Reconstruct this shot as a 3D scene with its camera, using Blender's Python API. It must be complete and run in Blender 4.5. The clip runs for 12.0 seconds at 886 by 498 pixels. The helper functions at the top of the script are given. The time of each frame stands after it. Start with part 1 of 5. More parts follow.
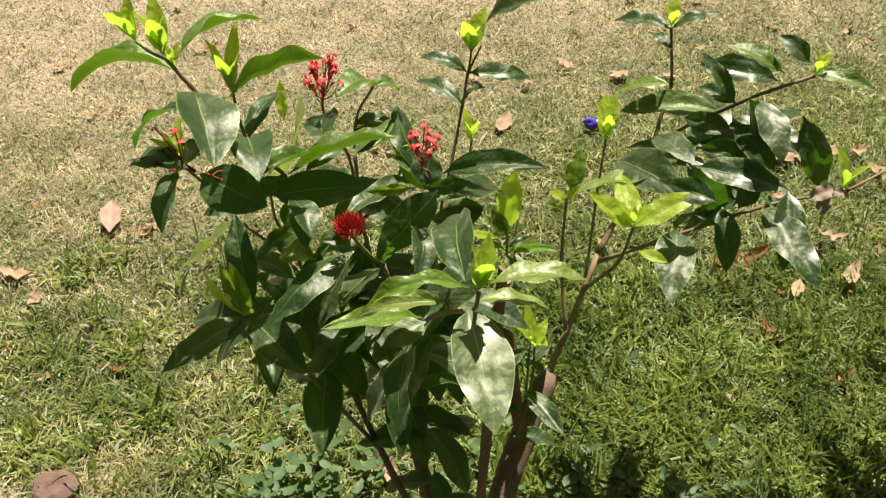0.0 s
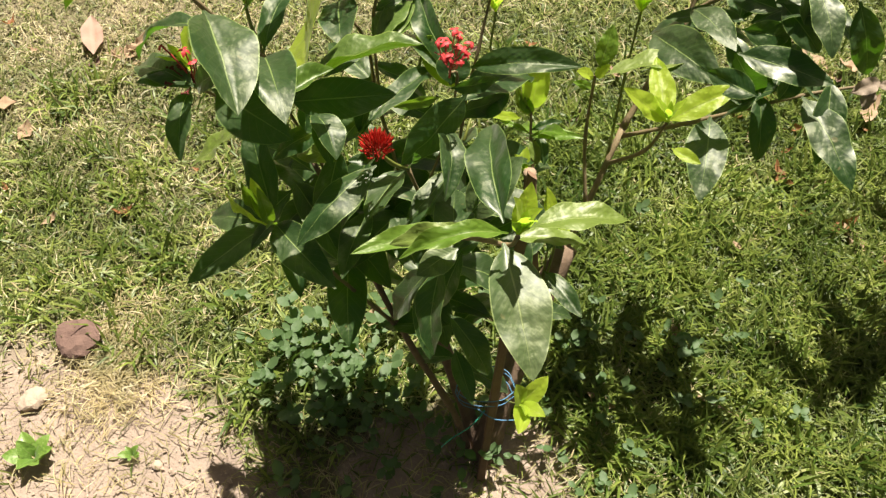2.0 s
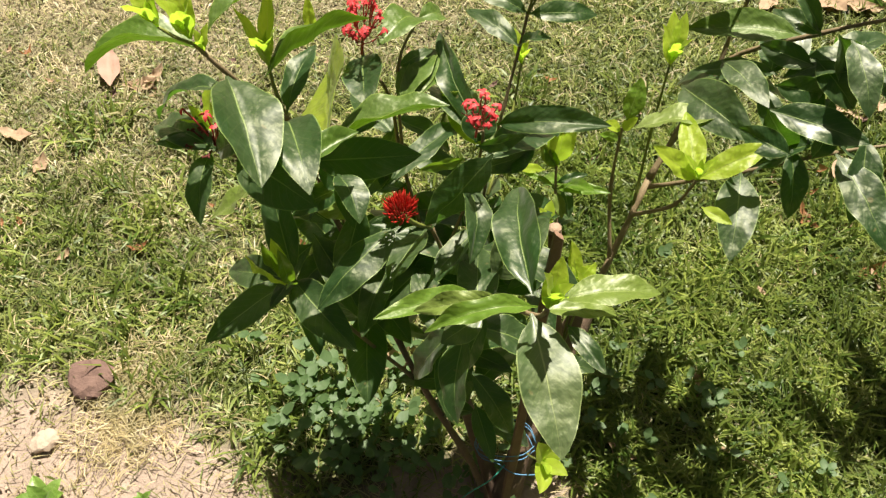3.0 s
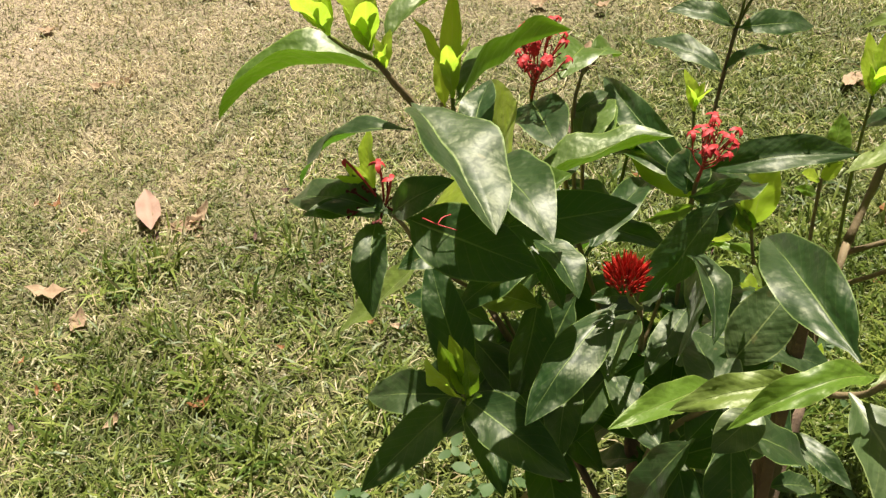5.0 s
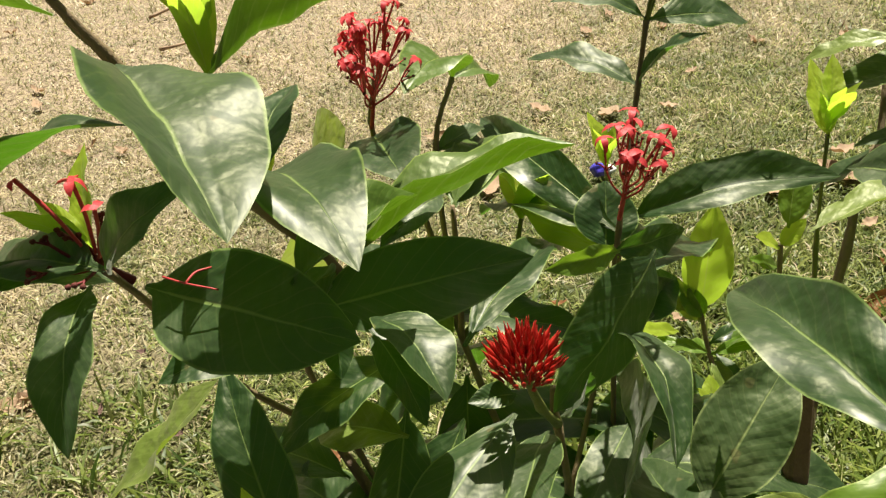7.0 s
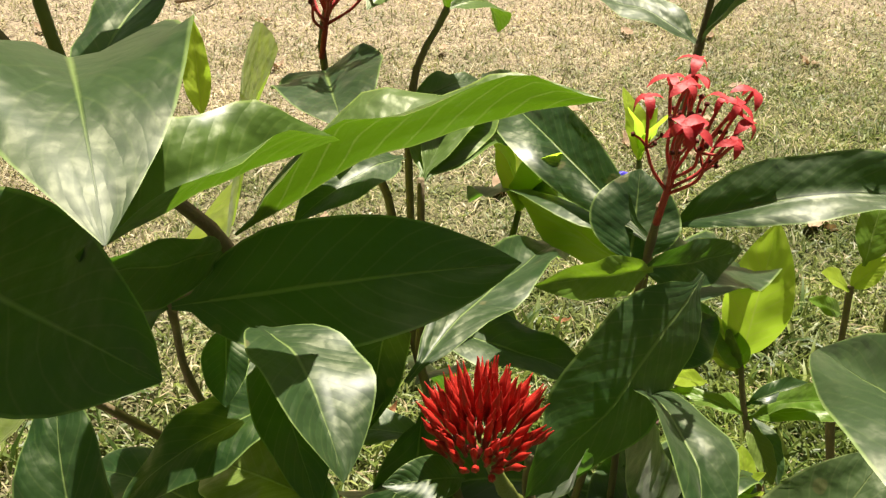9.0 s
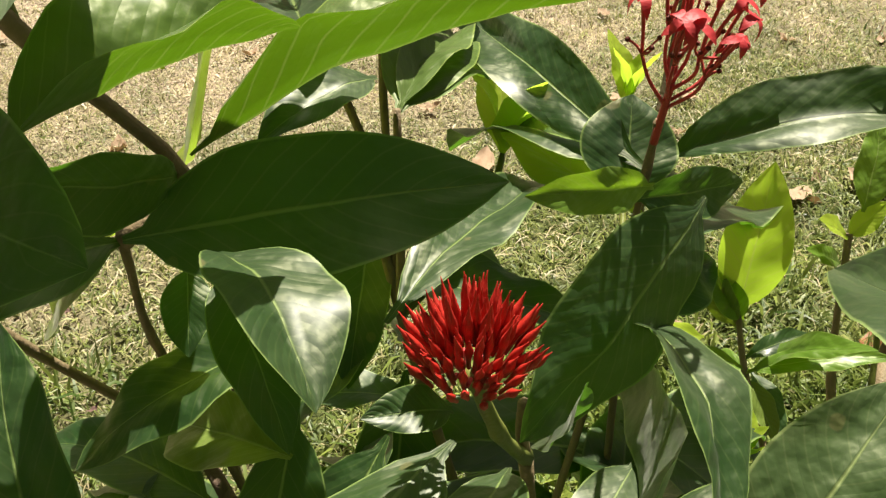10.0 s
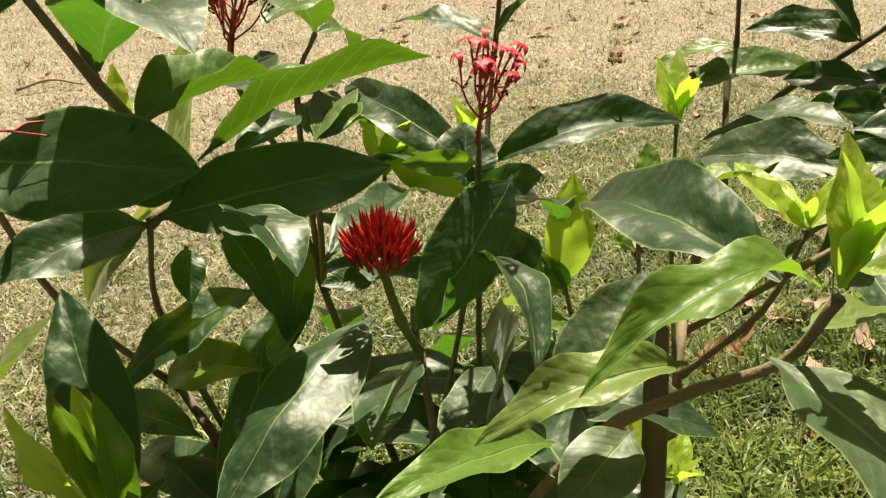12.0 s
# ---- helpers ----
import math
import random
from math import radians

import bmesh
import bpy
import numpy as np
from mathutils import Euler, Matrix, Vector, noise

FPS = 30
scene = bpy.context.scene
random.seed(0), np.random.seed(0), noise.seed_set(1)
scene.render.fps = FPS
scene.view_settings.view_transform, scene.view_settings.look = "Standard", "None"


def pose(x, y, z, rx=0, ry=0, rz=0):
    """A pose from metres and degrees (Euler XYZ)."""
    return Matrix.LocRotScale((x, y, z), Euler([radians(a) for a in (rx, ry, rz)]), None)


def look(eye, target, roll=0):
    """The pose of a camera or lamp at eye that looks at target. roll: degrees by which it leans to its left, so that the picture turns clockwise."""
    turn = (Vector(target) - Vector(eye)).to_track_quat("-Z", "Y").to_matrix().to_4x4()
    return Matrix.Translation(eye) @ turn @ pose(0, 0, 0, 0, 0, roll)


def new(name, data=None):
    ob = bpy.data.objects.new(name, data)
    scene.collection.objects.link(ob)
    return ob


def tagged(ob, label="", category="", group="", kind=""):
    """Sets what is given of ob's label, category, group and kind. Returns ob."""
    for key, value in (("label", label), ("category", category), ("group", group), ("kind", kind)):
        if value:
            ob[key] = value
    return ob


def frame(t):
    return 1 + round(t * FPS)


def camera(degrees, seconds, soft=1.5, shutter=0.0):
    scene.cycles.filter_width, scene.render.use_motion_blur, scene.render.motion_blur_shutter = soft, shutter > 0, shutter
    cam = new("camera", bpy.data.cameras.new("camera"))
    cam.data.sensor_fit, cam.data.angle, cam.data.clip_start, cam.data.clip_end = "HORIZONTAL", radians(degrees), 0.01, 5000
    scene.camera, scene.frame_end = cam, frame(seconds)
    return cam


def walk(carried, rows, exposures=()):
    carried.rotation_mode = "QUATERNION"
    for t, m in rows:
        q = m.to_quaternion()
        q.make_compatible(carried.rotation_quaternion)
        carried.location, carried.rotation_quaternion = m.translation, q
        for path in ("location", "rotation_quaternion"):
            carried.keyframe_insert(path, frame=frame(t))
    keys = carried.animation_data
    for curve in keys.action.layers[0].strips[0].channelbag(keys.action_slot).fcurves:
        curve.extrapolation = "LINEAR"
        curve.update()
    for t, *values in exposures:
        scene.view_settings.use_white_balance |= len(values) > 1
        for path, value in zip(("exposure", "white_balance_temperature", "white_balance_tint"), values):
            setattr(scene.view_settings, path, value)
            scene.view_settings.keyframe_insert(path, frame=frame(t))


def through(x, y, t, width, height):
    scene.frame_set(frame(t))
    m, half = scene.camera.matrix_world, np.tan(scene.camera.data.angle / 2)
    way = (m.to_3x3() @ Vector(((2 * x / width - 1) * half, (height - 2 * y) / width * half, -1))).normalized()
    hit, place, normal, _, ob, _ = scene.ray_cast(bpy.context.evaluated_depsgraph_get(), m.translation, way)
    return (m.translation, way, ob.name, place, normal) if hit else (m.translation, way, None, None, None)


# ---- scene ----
EXPOSURES = ((0.0, 0.97), (1.5, 1.11), (2.5, 1.12), (4.5, 0.98), (6.5, 0.96), (9.0, 1.13), (10.0, 1.16), (11.3, 1.02), (12.0, 0.98))
cam = camera(54.7, 12.0, soft=1.35)
PATH = [
    (0, (0.0433, 0.0018, 1.2334), (-0.0294, 1.4997, -0.0668), -3.86),
    (0.5, (0.0266, 0.0266, 1.2633), (-0.0437, 1.4529, -0.1132), -4.31),
    (1, (0.0154, 0.0741, 1.2945), (-0.0516, 1.3415, -0.2308), -4.67),
    (1.5, (0.0130, 0.1204, 1.3248), (-0.0273, 1.2191, -0.3262), -3.59),
    (2, (-0.0051, 0.1603, 1.3360), (-0.0510, 1.2109, -0.3475), -3.72),
    (2.5, (-0.0075, 0.1940, 1.3473), (-0.0773, 1.2402, -0.3375), -4.38),
    (2.7, (-0.0113, 0.2039, 1.3533), (-0.0831, 1.2531, -0.3295), -4.39),
    (4.3, (-0.1211, 0.2883, 1.2319), (-0.1394, 1.5507, -0.2988), -1.90),
    (4.5, (-0.1495, 0.2911, 1.2137), (-0.1666, 1.5800, -0.2948), -3.03),
    (5, (-0.2179, 0.3014, 1.1415), (-0.2392, 1.6621, -0.3027), -7.49),
    (5.5, (-0.2425, 0.3128, 1.0689), (-0.1768, 1.7470, -0.3008), -7.91),
    (6, (-0.2266, 0.3377, 1.0336), (-0.0492, 1.8516, -0.2373), -6.94),
    (6.5, (-0.1892, 0.3862, 0.9851), (0.0152, 1.9522, -0.2164), -7.88),
    (7, (-0.1566, 0.4329, 0.9196), (0.0392, 2.0421, -0.2249), -6.50),
    (7.2, (-0.1413, 0.4466, 0.9111), (0.0307, 2.0700, -0.2177), -5.89),
    (8.8, (-0.1235, 0.5375, 0.8380), (0.0139, 2.1616, -0.2952), -1.07),
    (9, (-0.1192, 0.5474, 0.8312), (0.0458, 2.1582, -0.3156), -0.38),
    (9.5, (-0.1146, 0.5634, 0.8087), (0.0850, 2.1540, -0.3608), -0.29),
    (10, (-0.1186, 0.5557, 0.7966), (0.0890, 2.1568, -0.3568), -1.00),
    (10.5, (-0.1409, 0.5363, 0.8020), (0.1055, 2.1891, -0.2688), -0.25),
    (11, (-0.1362, 0.4865, 0.8114), (0.1409, 2.1764, -0.1921), 0.32),
    (11.5, (-0.1337, 0.4258, 0.8196), (0.2038, 2.1278, -0.1433), -0.42),
    (12, (-0.1605, 0.3835, 0.8316), (0.3388, 2.0521, -0.1187), -1.72),
]
walk(cam, [(t, look(eye, target, roll)) for t, eye, target, roll in PATH], exposures=EXPOSURES)

# ---- world, sun and exposure ----
SUN_DIR = Vector((0.17, 0.36, 0.92)).normalized()
sky_world = bpy.data.worlds.new("sky")
scene.world = sky_world
sky_world.use_nodes = True
wn = sky_world.node_tree
sky = wn.nodes.new("ShaderNodeTexSky")
sky.sky_type, sky.sun_disc = "NISHITA", False
sky.air_density, sky.dust_density, sky.ozone_density = 0.6, 8.0, 0.4
sky.sun_elevation = math.asin(SUN_DIR.z)
sky.sun_rotation = math.atan2(SUN_DIR.x, SUN_DIR.y)
haze = wn.nodes.new("ShaderNodeMix")
haze.data_type, haze.blend_type = "RGBA", "MULTIPLY"
haze.inputs[0].default_value, haze.inputs[7].default_value = 1.0, (1.0, 0.97, 0.84, 1)
wn.links.new(sky.outputs[0], haze.inputs[6])
wn.links.new(haze.outputs[2], wn.nodes["Background"].inputs[0])
wn.nodes["Background"].inputs[1].default_value = 0.0175
sun = new("sun", bpy.data.lights.new("sun", "SUN"))
sun.data.energy, sun.data.angle, sun.data.color = 5.4, radians(0.53), (1.0, 0.925, 0.79)
sun.matrix_world = look(SUN_DIR * 20, (0, 0, 0))


# ---- materials ----
class Mat:
    """A small helper that chains shader nodes."""

    def __init__(self, name):
        self.m = bpy.data.materials.new(name)
        self.m.use_nodes = True
        self.t = self.m.node_tree
        self.bsdf = self.t.nodes["Principled BSDF"]
        self.out = self.t.nodes["Material Output"]


    def link(self, a, b):
        self.t.links.new(a, b)

    def math(self, op, a, b=None, clamp=False):
        n = self.t.nodes.new("ShaderNodeMath")
        n.operation, n.use_clamp = op, clamp
        for k, v in enumerate((a, b)):
            if v is None:
                continue
            if isinstance(v, (int, float)):
                n.inputs[k].default_value = v
            else:
                self.link(v, n.inputs[k])
        return n.outputs[0]

    def noise(self, scale, detail=4.0, coord=None, rough=0.55):
        n = self.t.nodes.new("ShaderNodeTexNoise")
        n.inputs["Scale"].default_value, n.inputs["Detail"].default_value = scale, detail
        n.inputs["Roughness"].default_value = rough
        if coord is not None:
            self.link(coord, n.inputs["Vector"])
        return n.outputs["Fac"]

    def place(self):
        return self.t.nodes.new("ShaderNodeNewGeometry").outputs["Position"]

    def obj(self):
        return self.t.nodes.new("ShaderNodeTexCoord").outputs["Object"]

    def ramp(self, fac, *stops):
        n = self.t.nodes.new("ShaderNodeValToRGB")
        while len(n.color_ramp.elements) < len(stops):
            n.color_ramp.elements.new(0.5)
        for e, (p, c) in zip(n.color_ramp.elements, stops):
            e.position, e.color = p, (*c, 1)
        self.link(fac, n.inputs[0])
        return n.outputs[0]

    def mix(self, fac, a, b, kind="MIX"):
        n = self.t.nodes.new("ShaderNodeMix")
        n.data_type, n.blend_type = "RGBA", kind
        for sock, v in ((n.inputs[0], fac), (n.inputs[6], a), (n.inputs[7], b)):
            if isinstance(v, (int, float)):
                sock.default_value = v
            elif isinstance(v, tuple):
                sock.default_value = (*v, 1)
            else:
                self.link(v, sock)
        return n.outputs[2]

    def bump(self, height, strength, distance):
        n = self.t.nodes.new("ShaderNodeBump")
        n.inputs["Strength"].default_value, n.inputs["Distance"].default_value = strength, distance
        self.link(height, n.inputs["Height"])
        self.link(n.outputs[0], self.bsdf.inputs["Normal"])
        return n.outputs[0]

    def set(self, **values):
        for key, value in values.items():
            sock = self.bsdf.inputs[key.replace("_", " ")]
            if isinstance(value, (int, float)):
                sock.default_value = value
            elif isinstance(value, tuple):
                sock.default_value = (*value, 1) if len(value) == 3 else value
            else:
                self.link(value, sock)
        return self

    def thin(self, colour, share):
        """Mixes light that passes through a thin leaf into the surface."""
        tr = self.t.nodes.new("ShaderNodeBsdfTranslucent")
        if isinstance(colour, tuple):
            tr.inputs[0].default_value = (*colour, 1)
        else:
            self.link(colour, tr.inputs[0])
        mx = self.t.nodes.new("ShaderNodeMixShader")
        mx.inputs[0].default_value = share
        self.link(self.bsdf.outputs[0], mx.inputs[1])
        self.link(tr.outputs[0], mx.inputs[2])
        self.link(mx.outputs[0], self.out.inputs[0])
        return self


def leaf_material(name, dark, light, rib, through, share, rough, dust, sheen=0.1):
    m = Mat(name)
    uv = m.t.nodes.new("ShaderNodeUVMap").outputs[0]
    sep = m.t.nodes.new("ShaderNodeSeparateXYZ")
    m.link(uv, sep.inputs[0])
    across = m.math("ABSOLUTE", m.math("SUBTRACT", sep.outputs[0], 0.5))
    along = sep.outputs[1]
    rand = m.t.nodes.new("ShaderNodeObjectInfo").outputs["Random"]
    pos = m.obj()
    big = m.noise(22.0, 3.0, pos)
    fine = m.noise(180.0, 4.0, pos)
    # midrib, tapering to the tip, and the arched side veins
    width = m.math("SUBTRACT", 0.03, m.math("MULTIPLY", along, 0.02))
    midrib = m.math("SMOOTH_MIN", 1.0, m.math("MULTIPLY", m.math("SUBTRACT", width, across, True), 60.0, True))
    slant = m.math("SUBTRACT", m.math("MULTIPLY", along, 11.0), m.math("MULTIPLY", across, 5.0))
    wob = m.math("MULTIPLY", m.noise(30.0, 1.0, pos), 0.7)
    saw = m.math("ABSOLUTE", m.math("SUBTRACT", m.math("FRACT", m.math("ADD", slant, wob)), 0.5))
    vein = m.math("MULTIPLY", m.math("SUBTRACT", 0.075, saw, True), 13.0, True)
    col = m.mix(big, dark, light)
    col = m.mix(m.math("MULTIPLY", rand, 0.30), col, light)
    col = m.mix(m.math("MULTIPLY", vein, 0.12), col, rib)
    col = m.mix(m.math("MULTIPLY", midrib, 0.9), col, rib)
    # dust film and small pale scars
    film = m.ramp(m.noise(9.0, 5.0, pos), (0.42, (0, 0, 0)), (0.75, (1, 1, 1)))
    col = m.mix(m.math("MULTIPLY", film, dust), col, (0.26, 0.28, 0.13))
    rim = m.math("MULTIPLY", m.math("SUBTRACT", across, 0.472), 60.0, True)
    col = m.mix(m.math("MULTIPLY", rim, 0.8), col, rib)
    spot = m.ramp(m.noise(75.0, 1.0, pos), (0.74, (0, 0, 0)), (0.77, (1, 1, 1)))
    col = m.mix(m.math("MULTIPLY", spot, 0.35), col, (0.22, 0.17, 0.08))
    height = m.math("ADD", m.math("MULTIPLY", m.math("MULTIPLY", saw, saw), m.math("MULTIPLY", big, -1.3)), m.math("MULTIPLY", fine, 0.25))
    height = m.math("SUBTRACT", height, m.math("MULTIPLY", midrib, 0.5))
    height = m.math("ADD", height, m.math("MULTIPLY", m.noise(48.0, 2.0, pos), 6.5))
    height = m.math("ADD", height, m.math("MULTIPLY", m.noise(120.0, 2.0, pos), 1.4))
    m.bump(height, 0.7, 0.0012)
    m.set(Base_Color=col, Roughness=m.math("ADD", rough, m.math("MULTIPLY", fine, 0.16)))
    m.set(Specular_IOR_Level=0.5, Specular_Tint=(1.0, 1.0, 0.78), Sheen_Weight=sheen, Sheen_Roughness=0.4, Sheen_Tint=(1.0, 1.0, 0.9))
    m.set(Coat_Weight=0.1 + 3.2 * sheen, Coat_Roughness=m.math("ADD", 0.34, m.math("MULTIPLY", film, 0.26)), Coat_IOR=1.5, Coat_Tint=(1.0, 1.0, 0.85))
    glow = m.mix(m.math("MULTIPLY", big, 0.5), through, (through[0] * 0.4, through[1] * 0.45, through[2] * 0.5))
    glow = m.mix(m.math("MULTIPLY", m.math("MAXIMUM", vein, midrib), 0.5), glow, rib)
    return m.thin(glow, share).m


MAT_LEAF = leaf_material("mature_leaf", (0.0045, 0.022, 0.004), (0.012, 0.047, 0.010), (0.21, 0.30, 0.09), (0.13, 0.34, 0.012), 0.30, 0.42, 0.13, 0.17)
MAT_MID = leaf_material("spring_leaf", (0.045, 0.10, 0.010), (0.085, 0.15, 0.02), (0.24, 0.33, 0.07), (0.125, 0.26, 0.006), 0.34, 0.38, 0.14)
MAT_YOUNG = leaf_material("young_leaf", (0.33, 0.46, 0.035), (0.46, 0.56, 0.06), (0.50, 0.60, 0.14), (0.60, 0.88, 0.06), 0.62, 0.36, 0.05)
MAT_PALE = leaf_material("pale_spring_leaf", (0.11, 0.17, 0.025), (0.17, 0.23, 0.05), (0.32, 0.40, 0.13), (0.26, 0.38, 0.015), 0.36, 0.38, 0.25)
MAT_FRESH = leaf_material("fresh_leaf", (0.08, 0.165, 0.014), (0.14, 0.24, 0.03), (0.30, 0.40, 0.10), (0.28, 0.48, 0.02), 0.42, 0.36, 0.06)
# old mottled leaf; its paler, greyer colour also paints in the gloss of sunlight
MAT_DUSTY_LIT = leaf_material("dusty_sunlit_leaf", (0.022, 0.055, 0.016), (0.065, 0.10, 0.04), (0.26, 0.32, 0.13), (0.13, 0.30, 0.02), 0.26, 0.45, 0.5, 0.17)
LEAF_MATS = {"o": MAT_DUSTY_LIT, "g": MAT_FRESH, "d": MAT_LEAF, "m": MAT_MID, "y": MAT_YOUNG, "p": MAT_PALE}


def plain(name, a, b, rough, scale=60.0, bump=0.4, share=0.0, through=None, spec=0.4):
    m = Mat(name)
    pos = m.obj()
    n = m.noise(scale, 5.0, pos)
    rnd = m.t.nodes.new("ShaderNodeObjectInfo").outputs["Random"]
    col = m.mix(n, a, b)
    col = m.mix(m.math("MULTIPLY", rnd, 0.35), col, a)
    m.set(Base_Color=col, Roughness=rough, Specular_IOR_Level=spec)
    m.bump(m.noise(scale * 4, 4.0, pos), bump, 0.0015)
    if share:
        m.thin(through, share)
    return m.m


MAT_BARK = plain("bark", (0.11, 0.072, 0.05), (0.27, 0.185, 0.13), 0.85, 90.0, 0.9)
MAT_TWIG = plain("green_twig", (0.14, 0.105, 0.058), (0.29, 0.215, 0.12), 0.65, 120.0, 0.6)
MAT_SHOOT = plain("green_shoot", (0.13, 0.15, 0.03), (0.20, 0.22, 0.05), 0.5, 120.0, 0.3)
MAT_STAKE = plain("stake_wood", (0.17, 0.10, 0.065), (0.32, 0.20, 0.135), 0.85, 70.0, 1.0)
MAT_CUT = plain("sawn_wood", (0.26, 0.18, 0.12), (0.40, 0.29, 0.21), 0.85, 120.0, 0.7)
MAT_BUD = plain("red_bud", (0.31, 0.013, 0.009), (0.54, 0.035, 0.020), 0.5, 200.0, 0.2)
MAT_PETAL = plain("red_petal", (0.42, 0.016, 0.026), (0.66, 0.085, 0.085), 0.5, 150.0, 0.2, 0.25, (0.75, 0.05, 0.06))
MAT_STALK = plain("red_stalk", (0.34, 0.03, 0.03), (0.60, 0.075, 0.075), 0.5, 150.0, 0.3)
MAT_SPENT = plain("dark_red_stalk", (0.09, 0.008, 0.010), (0.20, 0.016, 0.02), 0.55, 150.0, 0.3)
MAT_WITHER = plain("withered", (0.07, 0.016, 0.012), (0.20, 0.04, 0.03), 0.8, 200.0, 0.6)
MAT_DRY = plain("dry_leaf", (0.24, 0.155, 0.09), (0.50, 0.37, 0.25), 0.75, 45.0, 0.7, 0.12, (0.5, 0.3, 0.12))
MAT_CRISP = plain("crisp_leaf", (0.16, 0.07, 0.03), (0.42, 0.20, 0.09), 0.6, 30.0, 0.7, 0.2, (0.6, 0.28, 0.08))
LEAF_MATS["b"] = plain("withered_leaf", (0.20, 0.15, 0.11), (0.38, 0.31, 0.24), 0.75, 45.0, 0.7, 0.12, (0.5, 0.35, 0.2))
MAT_PINK = plain("pale_dry_leaf", (0.30, 0.185, 0.14), (0.42, 0.28, 0.215), 0.7, 30.0, 0.6, 0.1, (0.6, 0.4, 0.25))
MAT_CLOD = plain("brown_clod", (0.085, 0.05, 0.042), (0.20, 0.125, 0.10), 0.95, 60.0, 1.0)
MAT_STRING = plain("blue_string", (0.05, 0.16, 0.30), (0.14, 0.30, 0.45), 0.5, 300.0, 0.5)
MAT_STRING2 = plain("green_string", (0.03, 0.33, 0.24), (0.08, 0.45, 0.33), 0.5, 300.0, 0.5)
MAT_BLUE = plain("blue_plastic", (0.05, 0.04, 0.45), (0.12, 0.10, 0.62), 0.3, 80.0, 0.5)
MAT_WHITE = plain("white_plastic", (0.7, 0.7, 0.74), (0.85, 0.85, 0.88), 0.35, 80.0, 0.5)
MAT_STONE = plain("stone", (0.32, 0.24, 0.18), (0.48, 0.39, 0.31), 0.9, 50.0, 0.8)
MAT_WEED = plain("weed_leaf", (0.05, 0.10, 0.035), (0.13, 0.19, 0.08), 0.55, 60.0, 0.4, 0.3, (0.2, 0.4, 0.04))


def dryness(m, pos):
    """0 where the lawn is green, 1 where it is burnt to straw: drier with the distance from the watered bed, in drifts."""
    sep = m.t.nodes.new("ShaderNodeSeparateXYZ")
    m.link(pos, sep.inputs[0])
    x = m.math("MAXIMUM", m.math("MINIMUM", sep.outputs[0], 1.0), -1.0)
    y = sep.outputs[1]
    past = m.math("SUBTRACT", y, 1.9)
    far = m.math("ADD", m.math("MAXIMUM", past, m.math("MULTIPLY", past, 0.55)), m.math("MULTIPLY", x, -0.38))
    lush = m.math("MULTIPLY", m.math("MAXIMUM", sep.outputs[0], 0.0), m.math("MAXIMUM", m.math("SUBTRACT", 1.2, y), 0.0))
    far = m.math("SUBTRACT", far, m.math("MULTIPLY", m.math("MINIMUM", lush, 0.6), 1.4))
    drift = m.math("MULTIPLY", m.math("SUBTRACT", m.noise(2.2, 4.0, pos), 0.5), 1.3)
    small = m.math("MULTIPLY", m.math("SUBTRACT", m.noise(11.0, 3.0, pos), 0.5), 1.0)
    return m.math("ADD", m.math("ADD", far, m.math("ADD", drift, small)), 0.34, True)


def ground_material():
    m = Mat("soil_and_thatch")
    pos = m.place()
    dry = dryness(m, pos)
    n1, n2 = m.noise(14.0, 6.0, pos), m.noise(160.0, 5.0, pos)
    soil = m.ramp(n1, (0.3, (0.19, 0.140, 0.11)), (0.7, (0.33, 0.255, 0.205)))
    soil = m.mix(m.math("MULTIPLY", n2, 0.5), soil, (0.40, 0.325, 0.27))
    turf = m.mix(m.ramp(n2, (0.35, (0, 0, 0)), (0.65, (1, 1, 1))), (0.026, 0.036, 0.010), (0.10, 0.115, 0.032))
    straw = m.mix(m.ramp(n2, (0.35, (0, 0, 0)), (0.65, (1, 1, 1))), (0.13, 0.10, 0.068), (0.40, 0.325, 0.23))
    sep = m.t.nodes.new("ShaderNodeSeparateXYZ")
    m.link(pos, sep.inputs[0])
    lawn = m.mix(dry, turf, straw)
    # the bare bed round the shrub
    dx = m.math("ADD", sep.outputs[0], 0.86)
    dy = m.math("SUBTRACT", sep.outputs[1], 0.34)
    d = m.math("SQRT", m.math("ADD", m.math("MULTIPLY", m.math("MULTIPLY", dx, dx), 0.45), m.math("MULTIPLY", dy, dy)))
    d = m.math("ADD", d, m.math("MULTIPLY", m.math("SUBTRACT", m.noise(4.5, 5.0, pos), 0.5), 0.3))
    bare = m.math("MULTIPLY", m.math("SUBTRACT", 0.545, d), 9.0, True)
    ex = m.math("MULTIPLY", m.math("SUBTRACT", sep.outputs[0], -0.02), 4.0)
    ey = m.math("MULTIPLY", m.math("SUBTRACT", sep.outputs[1], 0.59), 7.6)
    e = m.math("ADD", m.math("SQRT", m.math("ADD", m.math("MULTIPLY", ex, ex), m.math("MULTIPLY", ey, ey))), n1)
    bare = m.math("MAXIMUM", bare, m.math("MULTIPLY", m.math("SUBTRACT", 1.4, e), 4.0, True))
    col = m.mix(bare, lawn, soil)
    m.set(Base_Color=col, Roughness=0.95, Specular_IOR_Level=0.2)
    m.bump(m.math("ADD", n1, m.math("MULTIPLY", n2, 0.5)), 0.8, 0.01)
    return m.m


